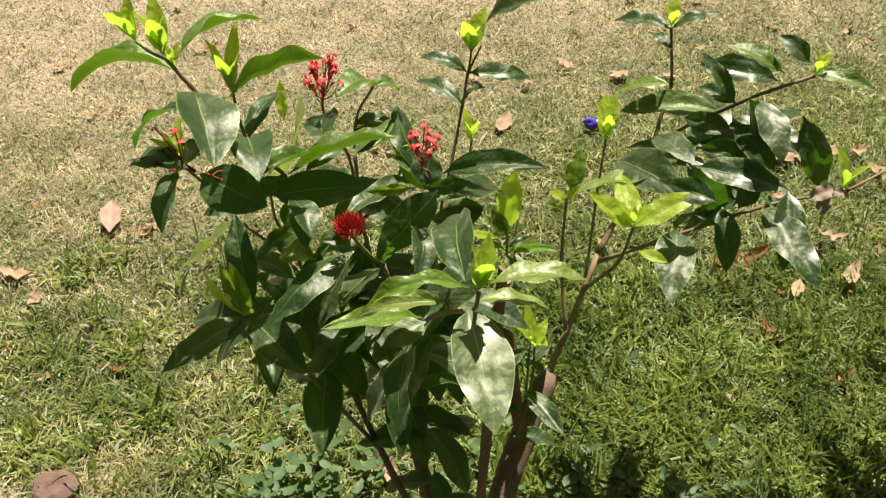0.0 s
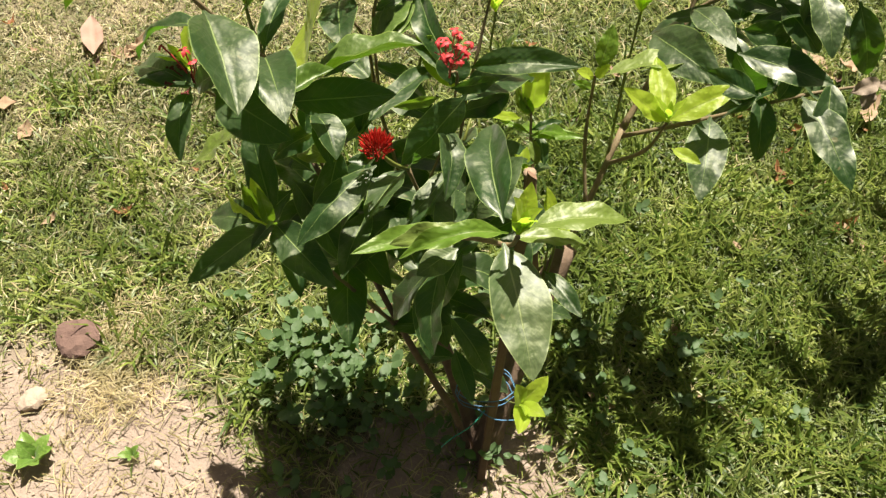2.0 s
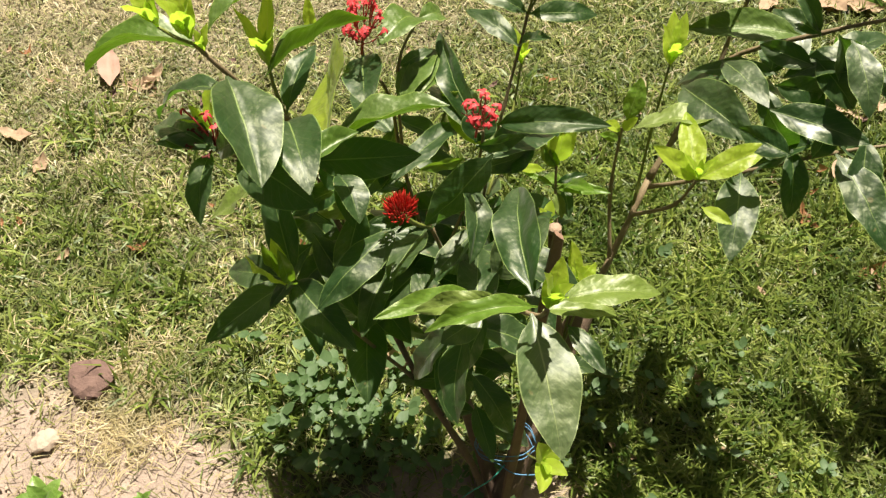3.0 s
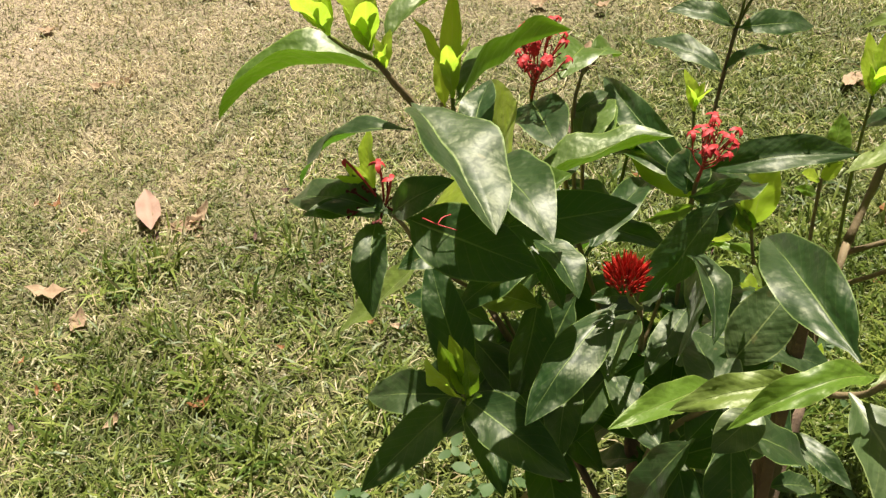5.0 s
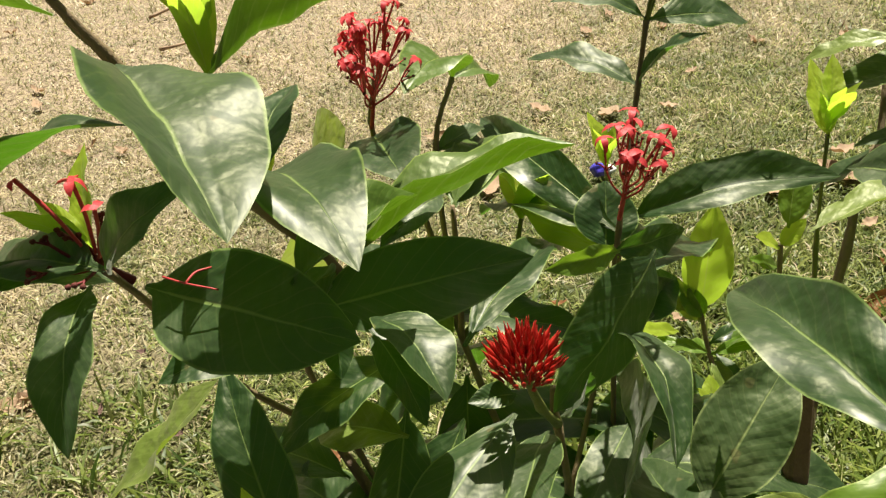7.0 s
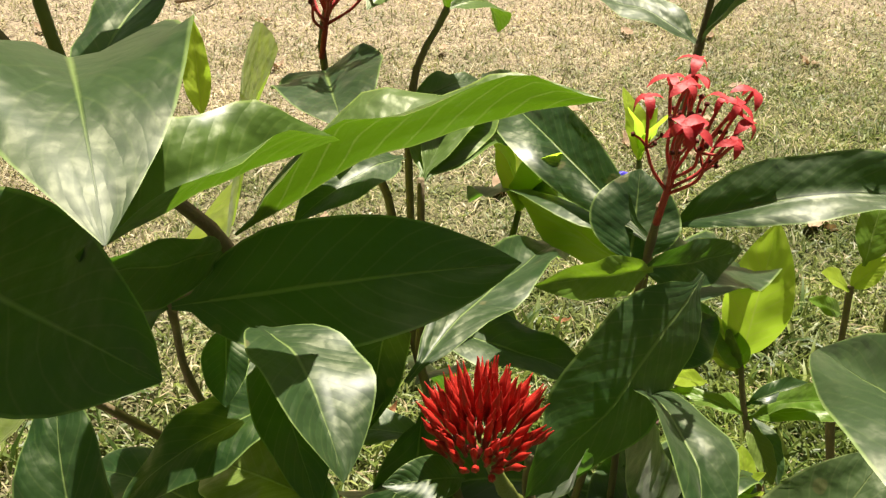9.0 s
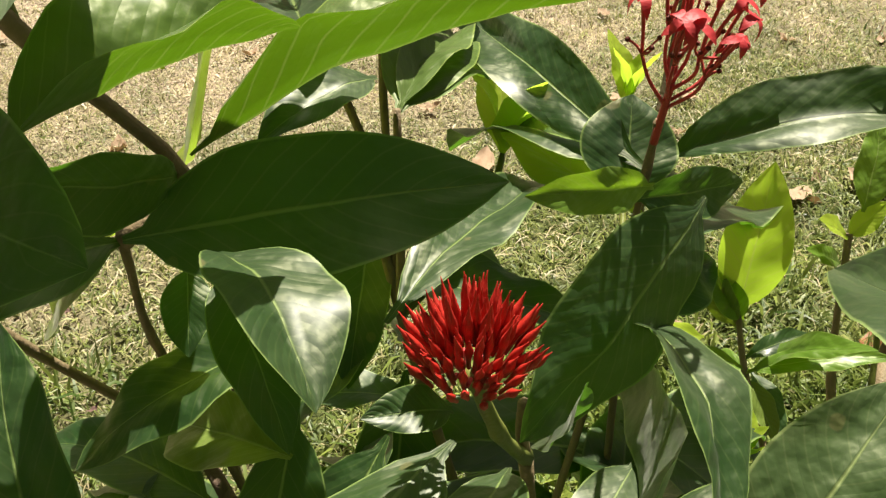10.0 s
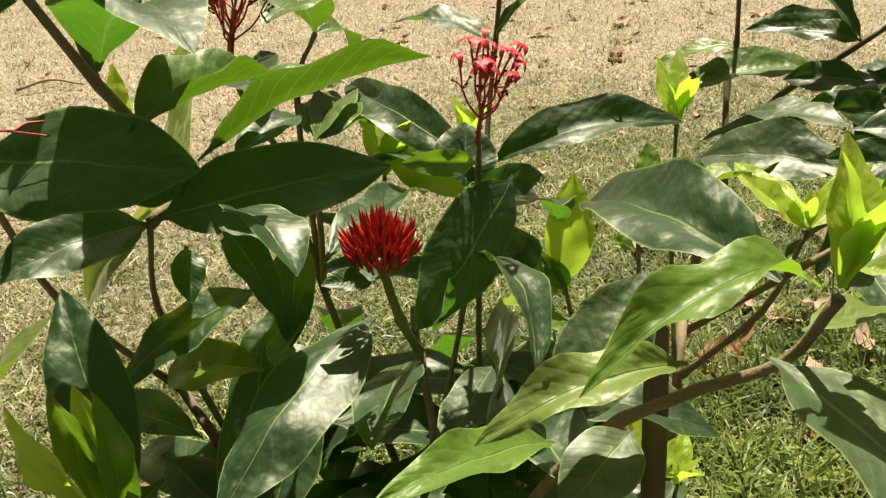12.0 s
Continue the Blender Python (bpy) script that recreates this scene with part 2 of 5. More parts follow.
def grass_material(name, green_a, green_b, straw_a, straw_b, bias):
    m = Mat(name)
    pos = m.place()
    geo = m.t.nodes.new("ShaderNodeNewGeometry")
    rnd = geo.outputs["Random Per Island"]
    dry = m.math("ADD", dryness(m, pos), bias)
    pick = m.math("MULTIPLY", m.math("SUBTRACT", m.math("ADD", dry, 0.08), rnd), 6.0, True)
    hue = m.math("FRACT", m.math("MULTIPLY", rnd, 37.0))
    col = m.mix(pick, m.mix(hue, green_a, green_b), m.mix(hue, straw_a, straw_b))
    lush = m.ramp(m.noise(7.0, 3.0, pos), (0.40, (0.58, 0.64, 0.52)), (0.60, (1.14, 1.12, 1.1)))
    col = m.mix(1.0, col, lush, "MULTIPLY")
    m.set(Base_Color=col, Roughness=0.48, Specular_IOR_Level=0.55)
    return m.thin(m.mix(0.3, col, (0.52, 0.62, 0.15)), 0.33).m


MAT_GROUND = ground_material()
MAT_GRASS = grass_material("grass", (0.068, 0.112, 0.020), (0.33, 0.36, 0.11), (0.22, 0.18, 0.10), (0.62, 0.55, 0.355), 0.0)
MAT_TUFT = grass_material("tuft_grass", (0.052, 0.106, 0.012), (0.25, 0.30, 0.062), (0.20, 0.17, 0.09), (0.45, 0.42, 0.22), -0.25)
MAT_STRAW = grass_material("straw", (0.32, 0.25, 0.13), (0.52, 0.43, 0.25), (0.32, 0.25, 0.14), (0.58, 0.48, 0.31), 0.3)


# ---- building helpers ----
def link_mesh(name, mesh, material, parent=None, label=""):
    mesh.materials.append(material)
    ob = new(name, mesh)
    if parent is not None:
        ob.parent = parent
    if label:
        ob["label"] = label
    return ob


def part(name, bm, material, parent, label="", smooth=True):
    mesh = bpy.data.meshes.new(name)
    bm.to_mesh(mesh)
    bm.free()
    if smooth:
        mesh.polygons.foreach_set("use_smooth", [True] * len(mesh.polygons))
    return link_mesh(name, mesh, material, parent, label)


def thing(name, place, label, category, group="", kind=""):
    ob = new(name)
    ob.location = place
    ob.empty_display_size = 0.05
    return tagged(ob, label, category, group, kind)


def spline(points, count):
    """Catmull-Rom through the points."""
    pts = [Vector(p) for p in points]
    pts = [pts[0] * 2 - pts[1]] + pts + [pts[-1] * 2 - pts[-2]]
    out, spans = [], len(pts) - 3
    for k in range(count + 1):
        s = k / count * spans
        i = min(int(s), spans - 1)
        f = s - i
        a, b, c, d = pts[i : i + 4]
        out.append(0.5 * (2 * b + (c - a) * f + (2 * a - 5 * b + 4 * c - d) * f * f + (3 * b - a - 3 * c + d) * f**3))
    return out


def tube(bm, points, radii, sides=7, rough=0.0, knots=0):
    """A tapered tube through the points, closed at both ends, with swollen nodes."""
    n = max(6, 4 * (len(points) - 1))
    line = spline(points, n) if len(points) > 1 else points
    rings = []
    up = Vector((0.3, 0.2, 1)).normalized()
    for k, p in enumerate(line):
        t = (line[min(k + 1, n)] - line[max(k - 1, 0)]).normalized()
        side = t.cross(up)
        side = side.normalized() if side.length > 1e-4 else Vector((1, 0, 0))
        other = t.cross(side)
        f = k / n
        r = radii[0] + (radii[-1] - radii[0]) * f
        if knots:
            r *= 1 + 0.28 * max(0.0, math.cos(f * knots * 2 * math.pi)) ** 8
        ring = []
        for j in range(sides):
            a = 2 * math.pi * j / sides
            rr = r * (1 + rough * (noise.noise(p * 60 + Vector((j, 0, 0))) if rough else 0))
            ring.append(bm.verts.new(p + side * math.cos(a) * rr + other * math.sin(a) * rr))
        rings.append(ring)
    for a, b in zip(rings, rings[1:]):
        for j in range(sides):
            bm.faces.new((a[j], a[(j + 1) % sides], b[(j + 1) % sides], b[j]))
    bm.faces.new(rings[0][::-1])
    bm.faces.new(rings[-1])


def leaf_mesh(base, tip, width, normal, bow=0.1, fold=0.42, wave=0.026, turn=None, seed=0, rows=16, cols=8, droop=0.0):
    """One leaf blade with a short stalk. width: share of the length. bow: how far the middle rises over the chord.
    fold: how far the halves rise from the midrib. turn: twist towards the tip, in degrees. droop: bends the tip's last third."""
    rng = random.Random(seed)
    base, tip, normal = Vector(base), Vector(tip), Vector(normal)
    tip = tip + (tip - base) * 0.02
    chord = tip - base
    length = chord.length
    n0 = (normal - chord * (normal.dot(chord) / chord.length_squared)).normalized()
    ctrl = base + chord * 0.48 + n0 * (2 * bow * length)
    phase, phase2 = rng.uniform(0, 6.3), rng.uniform(0, 6.3)
    lop = rng.uniform(-0.06, 0.06)
    if turn is None:
        turn = rng.uniform(-28, 28)
    verts, faces, uvs = [], [], []
    for i in range(rows + 1):
        v = i / rows
        p = base * (1 - v) ** 2 + ctrl * (2 * v * (1 - v)) + tip * v * v
        p = p - n0 * (droop * length * max(0.0, v - 0.6) ** 2)
        tang = ((ctrl - base) * (1 - v) + (tip - ctrl) * v).normalized()
        side = tang.cross(n0).normalized()
        nrm = side.cross(tang)
        if turn:
            q = Matrix.Rotation(radians(turn) * (v - 0.5), 3, tang)
            side, nrm = q @ side, q @ nrm
        s = max(0.0, (v - 0.05) / 0.95)
        shape = (s**0.72) * ((1 - s) ** 0.90) / 0.328 if s > 0 else 0.0
        half = max(shape * width * length * 0.5, 0.0010 * (1 - v) + 0.0002)
        for j in range(cols + 1):
            u = 2 * j / cols - 1
            lift = fold * abs(u) * half * (1.15 - 0.45 * abs(u))
            ripple = wave * length * (u * u) * math.sin(v * 15 + phase + (1.3 if u > 0 else 0)) * min(1, 4 * s * (1 - s))
            quilt = 0.03 * length * noise.noise(Vector((u * 1.6 + phase, v * 5.5, phase2))) * min(1, 5 * s * (1 - s))
            q = p + side * (u * half * (1 + lop * (1 if u > 0 else -1))) + nrm * (lift + ripple + quilt)
            verts.append(q)
            uvs.append((j / cols, v))
    for i in range(rows):
        for j in range(cols):
            a = i * (cols + 1) + j
            faces.append((a, a + 1, a + cols + 2, a + cols + 1))
    mesh = bpy.data.meshes.new("leaf")
    mesh.from_pydata([tuple(v) for v in verts], [], faces)
    layer = mesh.uv_layers.new(name="UVMap")
    for loop in mesh.loops:
        layer.data[loop.index].uv = uvs[loop.vertex_index]
    mesh.polygons.foreach_set("use_smooth", [True] * len(faces))
    return mesh


leaf_count = 0


def leaf(parent, kind, base, tip, width, normal, bow=0.1, **more):
    global leaf_count
    leaf_count += 1
    mesh = leaf_mesh(base, tip, width, normal, bow, seed=leaf_count, **more)
    return link_mesh("leaf", mesh, LEAF_MATS[kind], parent)


def whorl(parent, kind, centre, up, sizes, spread, turn=0.0, width=0.36, bow=0.06, fold=0.35):
    """Young leaves round a shoot's tip: opposite pairs, each pair crossing the one below."""
    up = Vector(up).normalized()
    a = up.orthogonal().normalized()
    b = up.cross(a)
    for k, size in enumerate(sizes):
        ang = radians(turn) + math.pi * k + math.pi / 2 * (k // 2) + 0.25 * math.sin(k * 2.1)
        out = a * math.cos(ang) + b * math.sin(ang)
        tilt = spread * (1 - 0.55 * k / max(1, len(sizes)))
        way = (up * math.cos(tilt) + out * math.sin(tilt)).normalized()
        foot = Vector(centre) + up * 0.004 * (k // 2)
        leaf(parent, kind, foot, foot + way * size, width, (up - out * 1.2), bow, fold=fold, rows=10, cols=6)


# ---- the ground ----
def bare_share(x, y):
    """1 on the bare bed, 0 on the lawn."""
    d = np.sqrt(0.45 * (x + 0.86) ** 2 + (y - 0.34) ** 2)
    d = d + 0.035 * np.sin(9 * x + 3 * np.sin(7 * y)) + 0.02 * np.sin(23 * y + 2 * np.sin(19 * x))
    spot = np.sqrt(((x + 0.02) / 0.25) ** 2 + ((y - 0.59) / 0.13) ** 2)
    return np.maximum(np.clip((0.525 - d) * 9, 0, 1), np.clip((1 - spot) * 2.0, 0, 0.62))


def ground_sheet():
    n = 90
    axis_x = np.sinh(np.linspace(-6.2, 6.2, n)) * 0.6
    axis_y = np.sinh(np.linspace(-6.2, 6.2, n)) * 0.6 + 1.0
    verts = []
    for y in axis_y:
        for x in axis_x:
            near = math.exp(-((x / 4) ** 2) - ((y - 1.5) / 4) ** 2)
            z = 0.012 * near * noise.noise(Vector((x * 3, y * 3, 0))) + 0.004 * near * noise.noise(Vector((x * 14, y * 14, 3)))
            verts.append((x, y, z - 0.004))
    faces = [(j * n + i, j * n + i + 1, (j + 1) * n + i + 1, (j + 1) * n + i) for j in range(n - 1) for i in range(n - 1)]
    mesh = bpy.data.meshes.new("ground")
    mesh.from_pydata(verts, [], faces)
    mesh.polygons.foreach_set("use_smooth", [True] * len(faces))
    ob = link_mesh("ground", mesh, MAT_GROUND)
    tagged(ob, "lawn soil with bare sandy bed and burnt straw thatch", "ground", kind="structure")


def blades(name, label, material, x, y, length, width, lean, seed, flat=0.0):
    """Grass blades as one mesh of separate strips, each bent over its own way."""
    rng = np.random.default_rng(seed)
    n = len(x)
    yaw = rng.uniform(0, 2 * np.pi, n)
    face = yaw + np.pi / 2 + rng.normal(0, 0.5, n)
    lean = lean * rng.uniform(0.3, 1.3, n)
    z0 = rng.uniform(0, 0.012, n) if flat else np.zeros(n)
    base = np.stack([x, y, z0], 1)
    way = np.stack([np.cos(yaw), np.sin(yaw), np.zeros(n)], 1)
    side = np.stack([np.cos(face), np.sin(face), rng.normal(0, 0.3, n)], 1) * (width[:, None] / 2)
    pts = []
    for f, w in ((0.0, 0.7), (0.5, 1.0), (1.0, 0.0)):
        a = lean * (0.5 + 0.7 * f)
        p = base + way * (np.sin(a) * length * f)[:, None]
        p[:, 2] += np.cos(a) * length * f * (1 - flat) + flat * 0.006 * np.sin(f * 3)
        if w:
            pts += [p - side * w, p + side * w]
        else:
            pts.append(p)
    co = np.stack(pts, 1).reshape(-1, 3)
    start = np.arange(n)[:, None] * 5
    tri = np.array([[0, 1, 3], [0, 3, 2], [2, 3, 4]])
    idx = (start[:, None, :] + tri[None]).reshape(-1)
    mesh = bpy.data.meshes.new(name)
    mesh.vertices.add(len(co))
    mesh.vertices.foreach_set("co", co.astype(np.float32).ravel())
    mesh.loops.add(len(idx))
    mesh.loops.foreach_set("vertex_index", idx.astype(np.int32))
    count = len(idx) // 3
    mesh.polygons.add(count)
    mesh.polygons.foreach_set("loop_start", np.arange(count, dtype=np.int32) * 3)
    mesh.update(calc_edges=True)
    mesh.validate()
    ob = link_mesh(name, mesh, material)
    return tagged(ob, label, "grass", kind="stuff")


def fade(rng, x, y, cx, cy, rx, ry, soft):
    """Picks points inside an ellipse whose edge thins out unevenly."""
    d = np.sqrt(((x - cx) / rx) ** 2 + ((y - cy) / ry) ** 2)
    d += 0.06 * np.sin(x * 5.1 + 2 * np.sin(y * 3.3)) + 0.05 * np.sin(y * 7.7 + x * 2.9)
    return rng.uniform(0, 1, len(x)) < np.clip((1 - d) / soft, 0, 1)


def lawn():
    rng = np.random.default_rng(5)
    # the near lawn
    n = 520000
    x, y = rng.uniform(-2.3, 2.2, n), rng.uniform(-0.3, 2.9, n)
    clump = np.sin(x * 31 + 3 * np.sin(y * 17)) * np.sin(y * 29 + 2 * np.sin(x * 23)) * 0.5 + 0.5
    keep = rng.uniform(0, 1, n) < (1 - 0.985 * bare_share(x, y)) * (0.35 + 0.65 * clump)
    shade = ((x - 0.05) / 0.4) ** 2 + ((y - 0.66) / 0.22) ** 2 < 1
    keep &= ~(shade & (rng.uniform(0, 1, n) < 0.5))
    keep &= ~((((x + 0.60) / 0.075) ** 2 + ((y - 0.79) / 0.07) ** 2 < 1) & (rng.uniform(0, 1, n) < 0.9))
    keep &= fade(rng, x, y, 0.0, 1.3, 2.2, 1.6, 0.25)
    x, y = x[keep], y[keep]
    tall = np.clip(1.15 - 0.55 * np.maximum(0, y - 0.9), 0.42, 1.2)
    length = rng.uniform(0.012, 0.042, len(x)) * tall * (1 + 0.8 * np.clip(x, 0, 1))
    blades("lawn_grass", "short green lawn grass with straw-coloured dead blades", MAT_GRASS, x, y, length, rng.uniform(0.0014, 0.0042, len(x)) * (0.6 + 0.4 * tall), 1.3, 1)
    # longer, broader tufts
    tufts = np.concatenate([rng.uniform((-0.9, 0.5), (1.5, 1.5), (230, 2)), rng.uniform((0.05, 0.55), (1.35, 1.3), (620, 2))])
    pick = rng.integers(0, len(tufts), 26000)
    x, y = (tufts[pick] + rng.normal(0, 0.022, (26000, 2))).T
    keep = bare_share(x, y) < 0.5
    x, y = x[keep], y[keep]
    blades("grass_tufts", "tufts of longer broad-bladed lawn grass", MAT_TUFT, x, y, rng.uniform(0.035, 0.075, len(x)), rng.uniform(0.003, 0.0060, len(x)), 1.15, 7)
    # the far lawn
    n = 300000
    x, y = rng.uniform(-4.2, 5.2, n), 1.7 + 5.2 * rng.uniform(0, 1, n) ** 1.3
    keep = fade(rng, x, y, 0.5, 3.2, 4.6, 3.7, 0.3) & ~fade(rng, x, y, 0.0, 1.3, 2.0, 1.4, 0.4)
    x, y = x[keep], y[keep]
    n = len(x)
    blades("far_lawn_grass", "sun-burnt short lawn grass", MAT_GRASS, x, y, rng.uniform(0.010, 0.028, n), rng.uniform(0.002, 0.0048, n), 1.3, 2)
    # the lawn that goes on all round
    n = 120000
    r, a = 9.0 * np.sqrt(rng.uniform(0, 1, n)), rng.uniform(0, 2 * np.pi, n)
    x, y = 0.3 + r * np.cos(a), 1.6 + r * np.sin(a)
    keep = ~fade(rng, x, y, 0.5, 3.0, 4.3, 3.5, 0.3) & fade(rng, x, y, 0.3, 1.6, 9.0, 9.0, 0.4) & (bare_share(x, y) < 0.3)
    x, y = x[keep], y[keep]
    n = len(x)
    blades("outer_lawn_grass", "short lawn grass round the bed", MAT_GRASS, x, y, rng.uniform(0.02, 0.05, n), rng.uniform(0.005, 0.012, n), 1.1, 4)
    # loose straw on top
    n = 42000
    x, y = rng.uniform(-2.3, 2.5, n), 0.0 + 3.8 * rng.uniform(0, 1, n)
    keep = fade(rng, x, y, 0.0, 1.7, 2.4, 2.0, 0.4)
    m = 1500
    x = np.concatenate([x[keep], rng.normal(-0.60, 0.045, m), rng.uniform(-1.3, 0.35, 1800)])
    y = np.concatenate([y[keep], rng.normal(0.79, 0.06, m), rng.uniform(0.35, 0.78, 1800)])
    n = len(x)
    blades("straw_litter", "loose dry straw lying on the lawn", MAT_STRAW, x, y, rng.uniform(0.02, 0.055, n), rng.uniform(0.001, 0.0024, n), 1.4, 3, flat=0.75)


def crumbs():
    """Crumbs of earth and grit on the bare bed, as one mesh of small lumps."""
    rng = np.random.default_rng(9)
    n = 5200
    x, y = rng.uniform(-1.35, 0.15, n), rng.uniform(0.2, 0.85, n)
    keep = rng.uniform(0, 1, n) < bare_share(x, y)
    x, y = x[keep], y[keep]
    n = len(x)
    r = 0.0012 + 0.0042 * rng.uniform(0, 1, n) ** 3
    six = np.array([(1, 0, 0), (0, 1, 0), (-1, 0, 0), (0, -1, 0), (0, 0, 0.8), (0, 0, -0.8)])
    co = six[None] * rng.uniform(0.6, 1.3, (n, 6, 1)) * r[:, None, None] + rng.normal(0, 0.25, (n, 6, 3)) * r[:, None, None]
    co += np.stack([x, y, r * 0.2], 1)[:, None]
    tri = np.array([(0, 1, 4), (1, 2, 4), (2, 3, 4), (3, 0, 4), (1, 0, 5), (2, 1, 5), (3, 2, 5), (0, 3, 5)])
    faces = (np.arange(n)[:, None, None] * 6 + tri[None]).reshape(-1, 3)
    mesh = bpy.data.meshes.new("soil_crumbs")
    mesh.from_pydata(co.reshape(-1, 3).tolist(), [], faces.tolist())
    tagged(link_mesh("soil_crumbs", mesh, MAT_STONE), "crumbs of dry earth and grit on bare soil", "soil", kind="stuff")


ground_sheet()
lawn()
crumbs()

# ---- the shrub ----
shrub = thing("flowering_shrub", (0, 0, 0), "flowering shrub with glossy dark leaves, lime young shoots and red blooms", "shrub")


def stem(name, points, r0, r1, material=MAT_TWIG, knots=0, sides=7, rough=0.15, label=""):
    bm = bmesh.new()
    tube(bm, points, (r0, r1), sides, rough, knots)
    return part(name, bm, material, shrub, label)


trunk_foot = Vector((0.02, 0.6, -0.01))
stem("trunk", (trunk_foot, (0.04, 0.64, 0.09), (0.10, 0.745, 0.22), (0.145, 0.81, 0.292)), 0.022, 0.016, MAT_BARK, 0, 10, 0.35)
stem("branch", ((0.135, 0.80, 0.28), (0.17, 0.85, 0.33), (0.221, 0.927, 0.412)), 0.0052, 0.0040, MAT_TWIG, 3)
stem("trunk", ((0.01, 0.61, -0.01), (-0.01, 0.655, 0.1), (-0.05, 0.72, 0.26), (-0.06, 0.76, 0.4)), 0.013, 0.007, MAT_BARK, 0, 10, 0.35)
stem("trunk", ((0.0, 0.6, -0.01), (-0.025, 0.63, 0.12), (-0.09, 0.68, 0.30), (-0.15, 0.76, 0.44), (-0.195, 0.825, 0.516)), 0.006, 0.003, MAT_BARK, 0, 9, 0.35)
stem("branch", ((0.221, 0.927, 0.412), (0.255, 0.965, 0.46), (0.308, 1.02, 0.531), (0.387, 0.975, 0.62), (0.47, 0.94, 0.68)), 0.0048, 0.002, MAT_TWIG, 4)
stem("branch", ((0.215, 0.92, 0.40), (0.30, 0.885, 0.47), (0.418, 0.865, 0.538), (0.51, 0.86, 0.56)), 0.0032, 0.0016, MAT_TWIG, 3)
stem("branch", ((0.17, 0.85, 0.33), (0.165, 0.90, 0.42), (0.172, 0.935, 0.507)), 0.003, 0.0018, MAT_TWIG, 2)
stem("branch", ((0.20, 0.89, 0.38), (0.23, 0.84, 0.47), (0.241, 0.822, 0.546)), 0.003, 0.0016, MAT_TWIG, 2)
stem("branch", ((-0.14, 0.75, 0.42), (-0.18, 0.815, 0.51), (-0.197, 0.815, 0.58), (-0.19, 0.789, 0.643)), 0.002, 0.0015, MAT_TWIG, 3)
stem("branch", ((-0.19, 0.789, 0.643), (-0.168, 0.791, 0.664), (-0.198, 0.777, 0.718), (-0.236, 0.759, 0.805), (-0.252, 0.758, 0.836)), 0.0027, 0.0019, MAT_TWIG, 4)
stem("twig", ((-0.195, 0.825, 0.516), (-0.24, 0.80, 0.60), (-0.25, 0.76, 0.68), (-0.256, 0.73, 0.728)), 0.0022, 0.0015, MAT_TWIG, 3)
stem("twig", ((-0.09, 0.68, 0.30), (-0.16, 0.69, 0.43), (-0.224, 0.718, 0.512)), 0.003, 0.0018, MAT_TWIG, 3)
stem("branch", ((-0.06, 0.76, 0.4), (-0.055, 0.765, 0.48), (-0.065, 0.753, 0.561)), 0.0026, 0.0024, MAT_TWIG, 2)
stem("flower_stalk", ((-0.065, 0.753, 0.561), (-0.079, 0.733, 0.597), (-0.091, 0.716, 0.641)), 0.0026, 0.0022, MAT_SHOOT, 2)
stem("pruned_stub", ((-0.065, 0.753, 0.561), (-0.067, 0.752, 0.575), (-0.067, 0.752, 0.59)), 0.0024, 0.0022, MAT_TWIG)
stem("pruned_stub", ((0.10, 0.745, 0.22), (0.088, 0.78, 0.35), (0.081, 0.803, 0.474)), 0.0085, 0.0088, MAT_STAKE, 0, 9, 0.25)
stem("cut_end", ((0.081, 0.803, 0.474), (0.081, 0.8035, 0.477), (0.081, 0.804, 0.480)), 0.0088, 0.0085, MAT_CUT, 0, 9, 0.1, "pale sawn end")
stem("branch", ((-0.055, 0.765, 0.48), (-0.02, 0.81, 0.55), (-0.006, 0.823, 0.632), (-0.014, 0.80, 0.664)), 0.0018, 0.0014, MAT_TWIG, 3)
stem("branch", ((-0.02, 0.78, 0.4), (0.0, 0.84, 0.55), (0.02, 0.88, 0.62), (0.035, 0.904, 0.681), (0.043, 0.914, 0.719)), 0.0019, 0.0016, MAT_TWIG, 4)
stem("branch", ((-0.06, 0.76, 0.4), (-0.10, 0.85, 0.55), (-0.11, 0.89, 0.62), (-0.134, 0.899, 0.68), (-0.128, 0.893, 0.72)), 0.0026, 0.0016, MAT_TWIG, 3)
stem("twig", ((-0.10, 0.86, 0.56), (-0.098, 0.896, 0.663), (-0.076, 0.943, 0.689)), 0.002, 0.0015, MAT_TWIG, 2)
stem("branch", ((-0.05, 0.72, 0.26), (-0.055, 0.70, 0.42), (-0.017, 0.66, 0.552), (0.012, 0.63, 0.60), (0.040, 0.602, 0.632), (0.046, 0.588, 0.668)), 0.0034, 0.0021, MAT_TWIG, 6)
stem("twig", ((0.10, 0.745, 0.22), (0.094, 0.79, 0.36), (0.089, 0.838, 0.44), (0.087, 0.872, 0.469), (0.088, 0.893, 0.492)), 0.0026, 0.0016, MAT_TWIG, 3)

# added bough that runs out of view, below the unseen shading leaves
stem("branch", ((0.51, 0.86, 0.56), (0.64, 0.93, 0.57), (0.80, 1.0, 0.58), (0.98, 1.05, 0.58)), 0.0018, 0.0015, MAT_TWIG, 4)


leaf(shrub, "m", (-0.252, 0.768, 0.819), (-0.358, 0.761, 0.803), 0.37, (0.0, 0.35, 0.93), 0.18, fold=1.0, turn=0)
leaf(shrub, "m", (-0.247, 0.780, 0.829), (-0.169, 0.828, 0.839), 0.32, (0.1, 0.3, 0.95), 0.14, fold=0.9, turn=0)
leaf(shrub, "d", (-0.233, 0.754, 0.802), (-0.193, 0.644, 0.787), 0.50, (0.50, -0.10, 0.86), 0.04, fold=0.7, turn=0)
